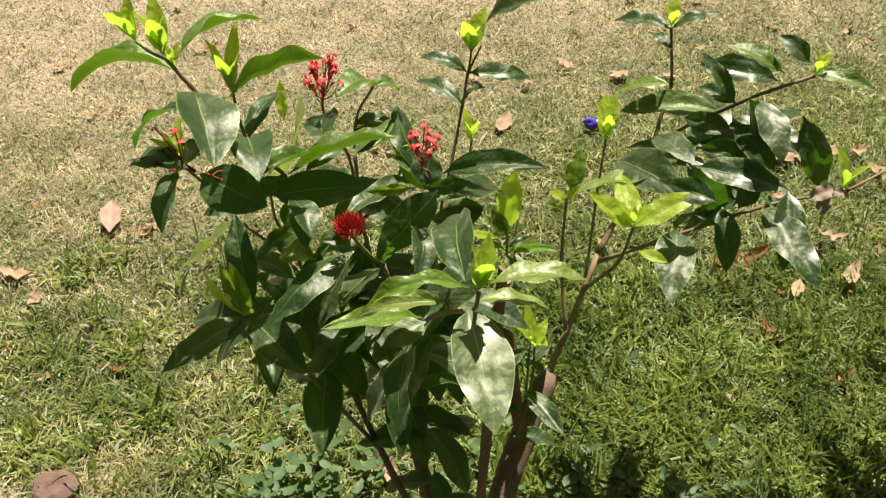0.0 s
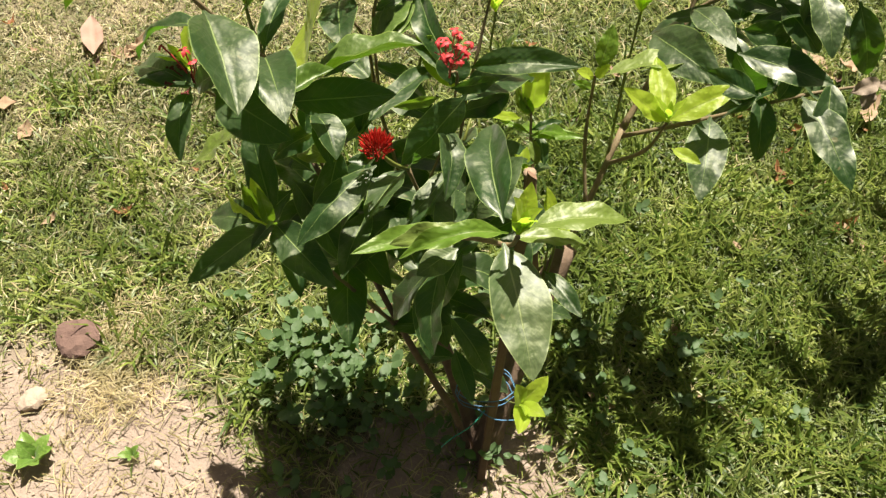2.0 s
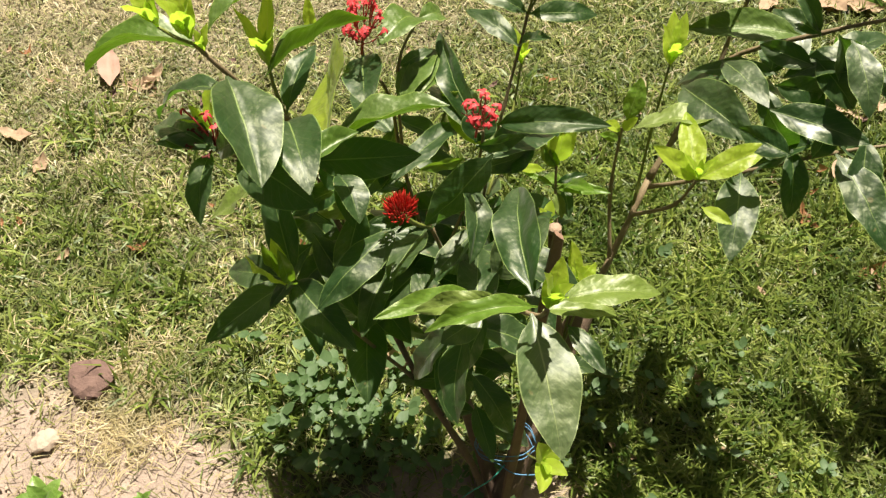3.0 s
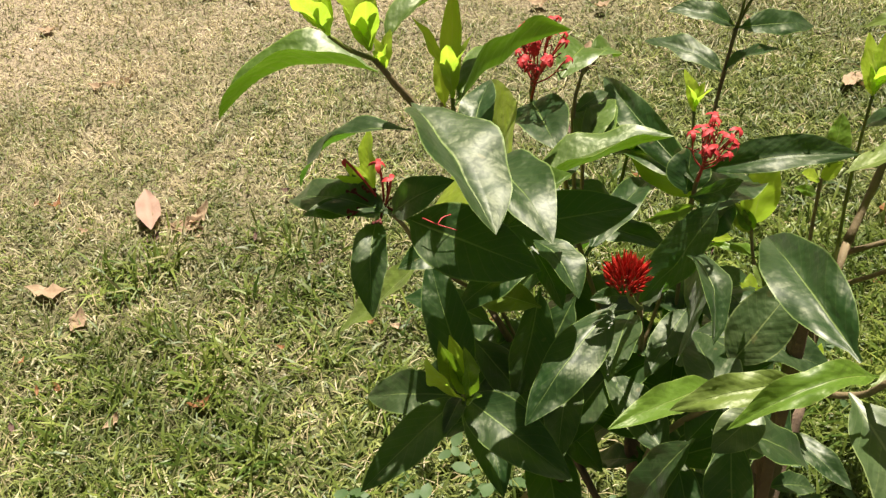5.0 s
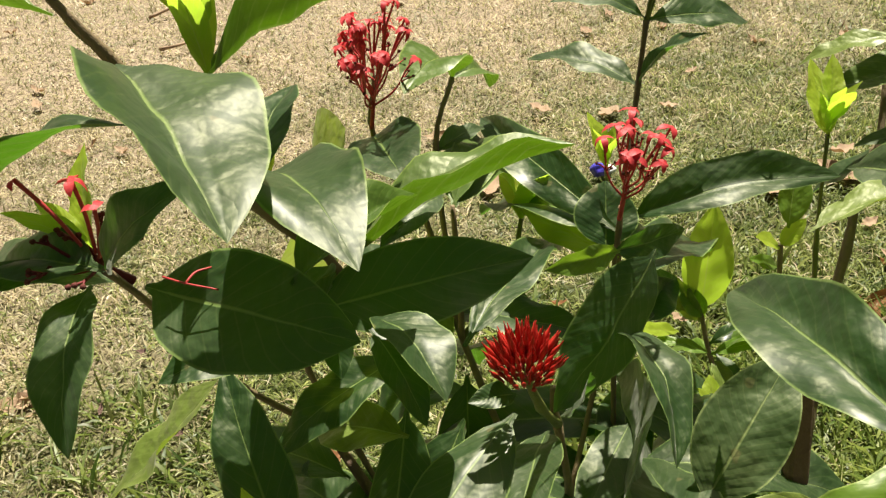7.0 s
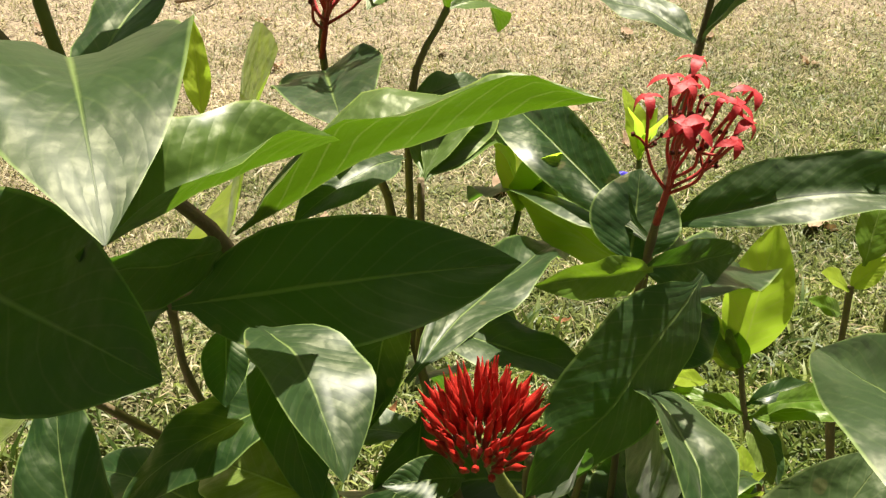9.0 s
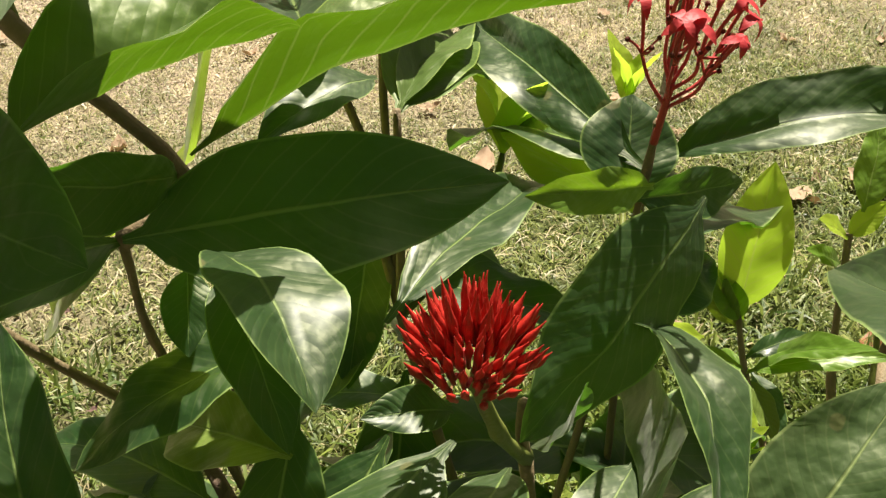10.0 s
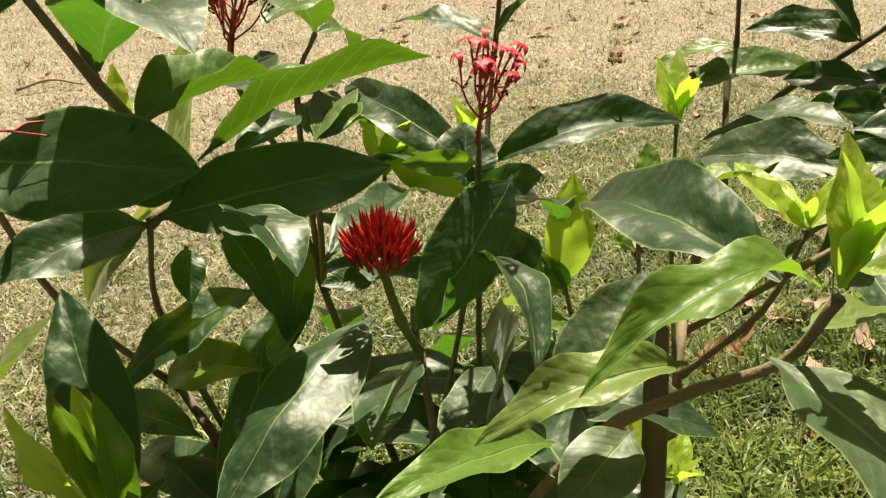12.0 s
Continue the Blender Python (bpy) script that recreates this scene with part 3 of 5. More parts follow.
leaf(shrub, "d", (-0.236, 0.762, 0.773), (-0.323, 0.781, 0.718), 0.28, (-0.12, 0.2, 0.95), 0.17, fold=0.6)
leaf(shrub, "d", (-0.195, 0.762, 0.730), (-0.158, 0.655, 0.760), 0.42, (0.15, -0.1, 1.0), 0.18, fold=0.35, turn=0)
leaf(shrub, "d", (-0.197, 0.779, 0.724), (-0.173, 0.854, 0.739), 0.36, (-0.25, -0.11, 0.96), 0.10, fold=0.3, turn=0)
leaf(shrub, "m", (-0.204, 0.769, 0.784), (-0.114, 0.838, 0.786), 0.34, (-0.1, 0.7, 0.7), 0.08, fold=1.1, turn=0)
leaf(shrub, "m", (-0.162, 0.780, 0.676), (-0.042, 0.797, 0.708), 0.33, (0.0, 0.35, 0.93), 0.06, fold=1.1, turn=0)
leaf(shrub, "m", (-0.184, 0.709, 0.719), (-0.127, 0.755, 0.721), 0.36, (0.0, -0.1, 1.0), 0.04, turn=0, fold=1.6)
leaf(shrub, "d", (-0.187, 0.779, 0.650), (-0.072, 0.774, 0.662), 0.38, (-0.05, -0.65, 0.7), 0.05, fold=0.22, wave=0.012, turn=0)
leaf(shrub, "d", (-0.250, 0.752, 0.702), (-0.163, 0.675, 0.714), 0.44, (-0.25, -0.45, 0.85), 0.0, fold=0.2, turn=0)
leaf(shrub, "d", (-0.268, 0.744, 0.713), (-0.278, 0.680, 0.681), 0.37, (-0.21, -0.41, 0.89), 0.16, fold=0.3, turn=0)
leaf(shrub, "d", (-0.256, 0.730, 0.728), (-0.339, 0.802, 0.685), 0.3, (0.0, -0.22, 0.9), 0.1)
leaf(shrub, "d", (-0.260, 0.755, 0.704), (-0.320, 0.747, 0.720), 0.38, (0.26, 0.00, 0.97), 0.10, fold=0.3, turn=0)
leaf(shrub, "d", (-0.256, 0.730, 0.728), (-0.212, 0.711, 0.769), 0.4, (0.0, -0.385, 0.7), 0.1)
leaf(shrub, "p", (-0.244, 0.808, 0.595), (-0.329, 0.798, 0.522), 0.35, (-0.66, 0.09, 0.75), -0.02, fold=0.4, turn=0)
leaf(shrub, "d", (-0.219, 0.710, 0.535), (-0.238, 0.792, 0.612), 0.34, (-0.1, -0.85, 0.45), 0.05, turn=0)
leaf(shrub, "d", (-0.224, 0.718, 0.512), (-0.313, 0.641, 0.510), 0.30, (0.10, -0.30, 0.92), 0.1)
leaf(shrub, "d", (-0.224, 0.718, 0.512), (-0.147, 0.626, 0.516), 0.38, (0.0, -0.45, 0.88), 0.09)
leaf(shrub, "d", (-0.224, 0.718, 0.512), (-0.310, 0.752, 0.478), 0.40, (-0.30, -0.32, 0.89), 0.09)
leaf(shrub, "d", (-0.224, 0.718, 0.512), (-0.243, 0.675, 0.524), 0.35, (0.0, -0.275, 0.9), 0.1)
leaf(shrub, "d", (-0.095, 0.722, 0.609), (-0.178, 0.642, 0.580), 0.33, (-0.12, -0.23, 0.97), 0.11, fold=-0.35, turn=0)
leaf(shrub, "d", (-0.070, 0.756, 0.553), (-0.108, 0.679, 0.567), 0.41, (-0.21, 0.27, 0.94), 0.06, fold=0.2, turn=0)
leaf(shrub, "d", (-0.155, 0.752, 0.661), (-0.131, 0.698, 0.652), 0.56, (0.45, -0.15, 0.85), 0.14, fold=0.4, turn=0)
leaf(shrub, "d", (-0.157, 0.753, 0.653), (-0.140, 0.710, 0.626), 0.38, (0.32, -0.41, 0.86), 0.09, fold=0.4, turn=0)
leaf(shrub, "d", (0.004, 0.842, 0.553), (0.056, 0.873, 0.546), 0.62, (0.05, -0.62, 0.78), 0.04, fold=0.2, turn=0)
leaf(shrub, "d", (-0.110, 0.772, 0.613), (-0.023, 0.879, 0.593), 0.2, (-0.2, -0.33, 0.8), 0.1)
leaf(shrub, "d", (-0.026, 0.783, 0.596), (-0.023, 0.694, 0.580), 0.36, (0.45, -0.6, 0.6), 0.2)
leaf(shrub, "d", (-0.005, 0.821, 0.517), (-0.045, 0.706, 0.542), 0.6, (0.0, -0.95, 0.2), 0.05)
leaf(shrub, "d", (0.008, 0.848, 0.620), (0.129, 0.825, 0.640), 0.25, (-0.1, -0.45, 0.88), 0.13, fold=0.8, wave=0.012, turn=0)
leaf(shrub, "d", (-0.006, 0.823, 0.632), (-0.053, 0.969, 0.642), 0.2, (-0.5, -0.3, 0.7), 0.08)
leaf(shrub, "d", (-0.014, 0.822, 0.621), (-0.005, 0.849, 0.650), 0.95, (-0.1, -0.95, 0.25), 0.03, fold=0.15, turn=0)
leaf(shrub, "d", (-0.014, 0.813, 0.626), (0.041, 0.837, 0.614), 0.34, (0.15, -0.92, 0.30), 0.06, fold=0.2, turn=0)
leaf(shrub, "g", (-0.025, 0.771, 0.658), (-0.071, 0.745, 0.675), 0.25, (0.53, -0.83, 0.18), 0.01, fold=0.5, turn=0)
leaf(shrub, "y", (-0.006, 0.823, 0.612), (-0.044, 0.908, 0.612), 0.4, (0.0, -0.33, 0.8), 0.0)
leaf(shrub, "d", (-0.006, 0.823, 0.632), (-0.062, 0.945, 0.578), 0.3, (0.0, -0.22, 0.9), 0.1)
leaf(shrub, "d", (0.035, 0.904, 0.681), (-0.021, 0.958, 0.686), 0.32, (0.0, -0.193, 0.9), 0.12)
leaf(shrub, "d", (0.035, 0.904, 0.681), (0.064, 0.872, 0.722), 0.30, (0.0, -0.22, 0.9), 0.1, fold=0.6)
leaf(shrub, "d", (0.043, 0.914, 0.719), (-0.013, 0.928, 0.734), 0.36, (0.0, -0.275, 0.9), 0.15)
leaf(shrub, "d", (0.043, 0.914, 0.719), (0.118, 0.930, 0.700), 0.30, (0.0, -0.385, 0.6), 0.08)
leaf(shrub, "d", (0.063, 0.920, 0.776), (0.140, 0.905, 0.815), 0.32, (0.0, -0.275, 0.9), 0.12, fold=0.6)
leaf(shrub, "d", (-0.134, 0.899, 0.680), (-0.126, 0.815, 0.694), 0.516, (0.0, -0.8, 0.5), 0.05)
leaf(shrub, "m", (-0.076, 0.943, 0.689), (-0.114, 0.879, 0.713), 0.5, (0.0, -0.275, 0.9), 0.2)
leaf(shrub, "m", (-0.076, 0.943, 0.689), (-0.048, 0.965, 0.668), 0.6, (0.0, -0.275, 0.9), 0.25)
leaf(shrub, "d", (-0.098, 0.896, 0.663), (-0.061, 0.926, 0.658), 0.3, (0.0, -0.33, 0.8), 0.1)
leaf(shrub, "d", (0.034, 0.604, 0.668), (0.029, 0.747, 0.636), 0.31, (-0.42, -0.1, 0.9), 0.08, fold=0.75, turn=0)
leaf(shrub, "g", (0.037, 0.588, 0.674), (-0.062, 0.568, 0.668), 0.20, (-0.2, -0.15, 0.95), 0.21, wave=0.05, fold=1.0, turn=0)
leaf(shrub, "g", (-0.018, 0.678, 0.545), (-0.119, 0.626, 0.586), 0.21, (0.1, -0.2, 0.95), 0.06, wave=0.02, fold=0.7)
# kind o here: the sunlit grey gloss is put into the leaf's colour
leaf(shrub, "o", (0.034, 0.603, 0.635), (0.056, 0.475, 0.602), 0.43, (0.2, -0.6, 0.75), 0.05, turn=0, fold=0.25)
leaf(shrub, "p", (0.057, 0.595, 0.673), (0.149, 0.606, 0.663), 0.35, (0.09, 0.13, 0.99), 0.09, fold=0.5, turn=0)
leaf(shrub, "p", (0.044, 0.599, 0.647), (0.113, 0.601, 0.631), 0.35, (0.22, 0.19, 0.96), 0.08, fold=0.4, turn=0)
leaf(shrub, "d", (-0.026, 0.624, 0.565), (-0.038, 0.541, 0.519), 0.38, (-0.59, -0.32, 0.74), 0.12, fold=0.3, turn=0)
leaf(shrub, "p", (0.012, 0.622, 0.624), (-0.077, 0.622, 0.608), 0.26, (-0.2, -0.3, 0.93), 0.14, wave=0.05, fold=0.8, turn=0)
leaf(shrub, "y", (0.088, 0.893, 0.492), (0.101, 0.913, 0.573), 0.42, (-0.45, -0.9, 0.1), 0.04, fold=0.35, turn=0)
leaf(shrub, "g", (0.090, 0.890, 0.489), (0.074, 0.905, 0.514), 0.5, (-0.2, -0.8, 0.5), 0.08, fold=0.7, turn=0)
leaf(shrub, "p", (0.087, 0.890, 0.485), (0.070, 0.910, 0.520), 0.4, (-0.6, -0.6, 0.5), 0.08, turn=0)
leaf(shrub, "g", (0.087, 0.870, 0.469), (0.150, 0.845, 0.492), 0.22, (0.05, -0.35, 0.93), 0.10, fold=0.5, turn=0)
leaf(shrub, "d", (0.088, 0.876, 0.474), (0.128, 0.885, 0.478), 0.3, (0.0, -0.4, 0.9), 0.12, fold=0.5, turn=0)
leaf(shrub, "g", (0.086, 0.872, 0.470), (0.047, 0.894, 0.472), 0.18, (0.0, -0.3, 0.95), 0.12, fold=0.6, turn=0)
leaf(shrub, "p", (0.087, 0.868, 0.467), (0.095, 0.841, 0.446), 0.42, (0.15, -0.75, 0.6), 0.05, fold=0.2, turn=0)
leaf(shrub, "y", (0.075, 0.900, 0.470), (0.031, 0.887, 0.492), 0.26, (0.0, -0.3, 0.9), 0.03, fold=0.4, turn=0)
leaf(shrub, "g", (0.176, 0.935, 0.522), (0.191, 0.963, 0.567), 0.48, (-0.1, -0.9, 0.3), 0.05, fold=0.3, turn=0)
leaf(shrub, "d", (0.308, 0.862, 0.506), (0.280, 0.750, 0.485), 0.43, (-0.14, -0.66, 0.74), 0.08, fold=0.2, turn=0)
leaf(shrub, "y", (0.227, 0.977, 0.570), (0.230, 1.024, 0.617), 0.344, (0.0, -0.8, 0.5), 0.0)
leaf(shrub, "y", (0.172, 0.935, 0.505), (0.189, 0.933, 0.529), 0.5, (-0.3, -0.385, 0.6), 0.0)
leaf(shrub, "p", (0.179, 0.911, 0.533), (0.296, 0.906, 0.554), 0.35, (-0.15, 0.30, 0.94), 0.06, fold=0.5, turn=0)
leaf(shrub, "y", (0.172, 0.935, 0.505), (0.147, 0.930, 0.523), 0.5, (0.0, -0.33, 0.8), 0.0)
leaf(shrub, "y", (0.241, 0.822, 0.546), (0.185, 0.833, 0.594), 0.35, (0.0, -0.33, 0.8), 0.0)
leaf(shrub, "y", (0.241, 0.822, 0.546), (0.324, 0.849, 0.573), 0.33, (0.0, -0.33, 0.8), 0.05)
leaf(shrub, "y", (0.241, 0.822, 0.546), (0.238, 0.909, 0.563), 0.344, (0.0, -0.9, 0.4), 0.0)
leaf(shrub, "y", (0.244, 0.792, 0.533), (0.273, 0.766, 0.536), 0.4, (0.0, -0.33, 0.8), 0.0)
leaf(shrub, "d", (0.405, 0.930, 0.654), (0.416, 0.849, 0.617), 0.43, (0.11, -0.80, 0.59), 0.12, fold=0.2, turn=0)
leaf(shrub, "d", (0.411, 0.862, 0.538), (0.450, 0.744, 0.508), 0.36, (0.10, -0.71, 0.70), 0.09, fold=0.2, turn=0)
leaf(shrub, "d", (0.327, 0.891, 0.585), (0.427, 0.840, 0.582), 0.36, (0.10, -0.56, 0.82), 0.05, fold=0.4, turn=0)
leaf(shrub, "d", (0.292, 0.988, 0.568), (0.325, 0.895, 0.586), 0.38, (-0.26, 0.10, 0.96), 0.09, fold=0.2, turn=0)
leaf(shrub, "d", (0.325, 0.894, 0.583), (0.374, 0.892, 0.508), 0.43, (0.11, -0.99, -0.05), 0.07, fold=0.2, turn=0)
leaf(shrub, "d", (0.246, 0.973, 0.541), (0.308, 0.864, 0.564), 0.45, (0.1, -0.75, 0.55), 0.1)
leaf(shrub, "m", (0.383, 0.999, 0.596), (0.255, 1.029, 0.583), 0.31, (-0.17, -0.31, 0.94), 0.08, fold=0.6, turn=0)
leaf(shrub, "d", (-0.168, 0.791, 0.664), (-0.206, 0.739, 0.694), 0.34, (0.0, -0.95, 0.22), 0.05)
leaf(shrub, "d", (-0.190, 0.789, 0.643), (-0.261, 0.759, 0.640), 0.42, (-0.1, -0.6, 0.7), 0.1)
leaf(shrub, "p", (-0.190, 0.789, 0.643), (-0.232, 0.824, 0.584), 0.4, (-0.4, -0.385, 0.5), 0.1)
leaf(shrub, "d", (-0.176, 0.805, 0.620), (-0.177, 0.782, 0.599), 0.559, (0.0, -0.8, 0.5), 0.0)
leaf(shrub, "d", (-0.142, 0.798, 0.591), (-0.221, 0.773, 0.560), 0.39, (-0.31, -0.18, 0.93), 0.08, fold=0.3, turn=0)
leaf(shrub, "p", (-0.147, 0.768, 0.558), (-0.200, 0.820, 0.529), 0.4, (-0.1, -0.33, 0.7), 0.1)
leaf(shrub, "d", (-0.145, 0.788, 0.561), (-0.177, 0.733, 0.478), 0.361, (0.1, -0.9, 0.3), 0.05)
leaf(shrub, "y", (-0.168, 0.791, 0.664), (-0.190, 0.966, 0.591), 0.75, (0.0, -0.8, 0.4), 0.0)
leaf(shrub, "d", (-0.105, 0.827, 0.675), (-0.144, 0.794, 0.671), 0.4, (-0.1, -0.385, 0.7), 0.1)
leaf(shrub, "m", (-0.097, 0.853, 0.648), (-0.058, 0.944, 0.640), 0.34, (-0.2, -0.33, 0.7), 0.1)
leaf(shrub, "m", (-0.097, 0.853, 0.648), (-0.045, 0.930, 0.623), 0.24, (0.0, -0.2, 0.9), 0.1)
leaf(shrub, "m", (-0.097, 0.853, 0.648), (-0.059, 0.947, 0.638), 0.3, (0.3, -0.3, 0.9), 0.1)
leaf(shrub, "d", (-0.097, 0.709, 0.635), (-0.120, 0.703, 0.642), 0.5, (0.0, -0.385, 0.7), 0.1)
leaf(shrub, "d", (-0.054, 0.731, 0.617), (-0.063, 0.753, 0.567), 0.292, (0.5, -0.7, 0.4), 0.05)
leaf(shrub, "d", (-0.013, 0.825, 0.568), (0.054, 0.872, 0.544), 0.30, (0.61, -0.73, 0.31), 0.03, fold=0.2, turn=0)
leaf(shrub, "d", (-0.008, 0.806, 0.608), (0.088, 0.909, 0.536), 0.28, (0.0, -0.22, 0.9), 0.1)
leaf(shrub, "g", (0.098, 0.883, 0.456), (0.128, 0.833, 0.512), 0.24, (0.0, -0.3, 0.9), 0.1)
leaf(shrub, "d", (0.098, 0.883, 0.456), (0.105, 0.850, 0.433), 0.4, (0.2, -0.44, 0.5), 0.1)
leaf(shrub, "g", (0.098, 0.883, 0.456), (0.080, 0.923, 0.428), 0.3, (0.0, -0.3, 0.9), 0.1)
leaf(shrub, "o", (0.000, 0.704, 0.528), (0.062, 0.740, 0.591), 0.50, (-0.35, -0.55, 0.75), 0.06, fold=0.15, turn=0)
leaf(shrub, "d", (0.312, 1.043, 0.698), (0.248, 1.102, 0.684), 0.3, (0.0, -0.3, 0.9), 0.1)
leaf(shrub, "d", (0.312, 1.043, 0.698), (0.368, 1.036, 0.721), 0.3, (0.0, -0.22, 0.9), 0.1)
leaf(shrub, "d", (0.314, 1.037, 0.672), (0.292, 1.076, 0.677), 0.34, (0.0, -0.275, 0.8), 0.1)
leaf(shrub, "p", (0.323, 1.045, 0.613), (0.256, 1.077, 0.587), 0.3, (0.0, -0.22, 0.9), 0.1)
leaf(shrub, "d", (0.456, 0.912, 0.640), (0.491, 0.886, 0.548), 0.37, (0.06, -1.00, 0.05), 0.11, fold=0.2, turn=0)
leaf(shrub, "d", (0.387, 0.964, 0.630), (0.345, 1.005, 0.682), 0.26, (0.1, -0.75, 0.55), 0.1)
leaf(shrub, "m", (0.442, 0.965, 0.670), (0.371, 1.001, 0.694), 0.3, (0.0, -0.3, 0.9), 0.1)
leaf(shrub, "m", (0.463, 0.956, 0.674), (0.537, 0.914, 0.671), 0.26, (0.0, -0.3, 0.9), 0.08)
leaf(shrub, "d", (0.387, 0.964, 0.630), (0.349, 1.002, 0.634), 0.4, (0.1, -0.75, 0.55), 0.1)
leaf(shrub, "d", (0.468, 0.960, 0.687), (0.434, 0.986, 0.711), 0.5, (0.1, -0.75, 0.55), 0.1)
leaf(shrub, "d", (0.384, 0.945, 0.600), (0.331, 0.983, 0.598), 0.45, (0.1, -0.75, 0.55), 0.1)
leaf(shrub, "d", (0.383, 0.947, 0.610), (0.436, 0.913, 0.560), 0.45, (0.1, -0.75, 0.55), 0.1)
leaf(shrub, "d", (0.394, 0.940, 0.652), (0.438, 0.959, 0.562), 0.4, (0.1, -0.75, 0.55), 0.1)
leaf(shrub, "b", (0.490, 0.852, 0.572), (0.458, 0.846, 0.560), 0.55, (0.1, -0.5, 0.8), 0.12, wave=0.08)
leaf(shrub, "b", (0.478, 0.850, 0.568), (0.474, 0.832, 0.545), 0.6, (-0.1, -0.7, 0.6), 0.12, wave=0.08)
leaf(shrub, "b", (0.485, 0.850, 0.570), (0.508, 0.846, 0.563), 0.5, (0.0, -0.5, 0.8), 0.12, wave=0.08)
leaf(shrub, "d", (0.338, 0.926, 0.589), (0.400, 0.929, 0.570), 0.5, (0.1, -0.75, 0.55), 0.1)
leaf(shrub, "d", (0.343, 0.835, 0.571), (0.293, 0.875, 0.572), 0.5, (0.1, -0.75, 0.55), 0.1)
leaf(shrub, "d", (0.375, 0.846, 0.550), (0.397, 0.875, 0.585), 0.6, (0.1, -0.75, 0.55), 0.1)
leaf(shrub, "y", (-0.208, 0.991, 0.615), (-0.209, 1.015, 0.664), 0.28, (0.0, -0.9, 0.3), 0.0)
leaf(shrub, "d", (0.004, 0.792, 0.638), (-0.069, 0.742, 0.584), 0.46, (0.33, -0.87, 0.36), 0.05, fold=-0.15, turn=0)
leaf(shrub, "d", (0.476, 1.061, 0.602), (0.379, 1.108, 0.606), 0.35, (0.05, -0.69, 0.72), 0.10, fold=0.5, turn=0)
leaf(shrub, "d", (0.066, 0.744, 0.468), (0.022, 0.738, 0.442), 0.5, (0.2, -0.4, 0.8), 0.05)
leaf(shrub, "o", (-0.010, 0.622, 0.596), (-0.052, 0.598, 0.586), 0.6, (-0.1, -0.3, 0.95), 0.06, fold=0.2, turn=0)

# young shoots, in opposite pairs at the branch tips
stem("twig", ((-0.252, 0.758, 0.836), (-0.266, 0.758, 0.845), (-0.277, 0.758, 0.857)), 0.0018, 0.0014, MAT_SHOOT)
whorl(shrub, "y", (-0.277, 0.758, 0.857), (-0.25, 0.0, 1), (0.048, 0.044, 0.03, 0.026), 0.5, 20, 0.42)
whorl(shrub, "y", (-0.254, 0.759, 0.842), (-0.05, 0.0, 1), (0.056, 0.05, 0.044, 0.04, 0.03), 0.5, 50, 0.36)
stem("twig", ((-0.236, 0.759, 0.805), (-0.243, 0.759, 0.815), (-0.247, 0.759, 0.826)), 0.0016, 0.0013, MAT_SHOOT)
whorl(shrub, "y", (-0.247, 0.759, 0.826), (0.0, 0.0, 1), (0.026, 0.024, 0.02, 0.018), 0.5, 10, 0.36)
whorl(shrub, "y", (0.046, 0.588, 0.672), (0.2, 0.05, 1), (0.054, 0.050, 0.046, 0.04, 0.03, 0.024), 0.42, 40, 0.40)
leaf(shrub, "y", (-0.221, 0.698, 0.540), (-0.228, 0.707, 0.612), 0.25, (0.3, -0.9, 0.1), 0.04, fold=0.5, turn=0)
leaf(shrub, "y", (-0.222, 0.694, 0.542), (-0.246, 0.677, 0.629), 0.24, (-0.5, -0.8, 0.0), 0.03, fold=0.5, turn=0)
leaf(shrub, "g", (-0.220, 0.692, 0.545), (-0.218, 0.690, 0.618), 0.22, (0.5, -0.85, 0.1), 0.05, fold=0.6, turn=0)
leaf(shrub, "g", (-0.222, 0.700, 0.545), (-0.236, 0.700, 0.616), 0.26, (-0.2, -0.95, 0.1), 0.03, fold=0.5, turn=0)
leaf(shrub, "g", (-0.220, 0.693, 0.545), (-0.213, 0.678, 0.575), 0.40, (0.3, -0.6, 0.7), 0.08, turn=0)
stem("twig", ((-0.224, 0.718, 0.512), (-0.222, 0.705, 0.528), (-0.221, 0.697, 0.545)), 0.0018, 0.0014, MAT_SHOOT)
whorl(shrub, "y", (0.048, 0.918, 0.745), (0.05, 0.1, 1), (0.055, 0.05, 0.034, 0.032, 0.03), 0.55, 10, 0.42)
whorl(shrub, "y", (-0.205, 0.79, 0.775), (0.0, 0.05, 1), (0.075, 0.065, 0.06, 0.05, 0.04, 0.03), 0.5, 30, 0.2)
whorl(shrub, "y", (0.312, 1.043, 0.702), (0, 0, 1), (0.045, 0.04, 0.03, 0.026), 0.7, 30)
whorl(shrub, "y", (0.241, 0.822, 0.548), (0, 0.1, 1), (0.04, 0.036, 0.024, 0.022), 0.55, 120)
whorl(shrub, "y", (0.47, 0.94, 0.682), (0.2, 0, 1), (0.034, 0.03, 0.026, 0.022), 0.7, 0)
whorl(shrub, "y", (0.505, 0.862, 0.562), (0.15, 0, 1), (0.056, 0.052, 0.03), 0.5, 90, 0.5)
whorl(shrub, "y", (0.114, 0.790, 0.378), (0.1, -0.2, 1), (0.055, 0.05, 0.045, 0.04, 0.03), 0.8, 60, 0.36)
stem("twig", ((0.10, 0.745, 0.22), (0.108, 0.77, 0.30), (0.114, 0.790, 0.378)), 0.002, 0.0014, MAT_SHOOT)
stem("twig", ((0.20, 0.90, 0.38), (0.215, 0.95, 0.48), (0.227, 0.98, 0.572)), 0.0022, 0.0014, MAT_SHOOT, 2)
whorl(shrub, "y", (0.228, 0.982, 0.574), (0.05, 0.0, 1), (0.06, 0.052, 0.05, 0.042, 0.036), 0.6, 25, 0.32)
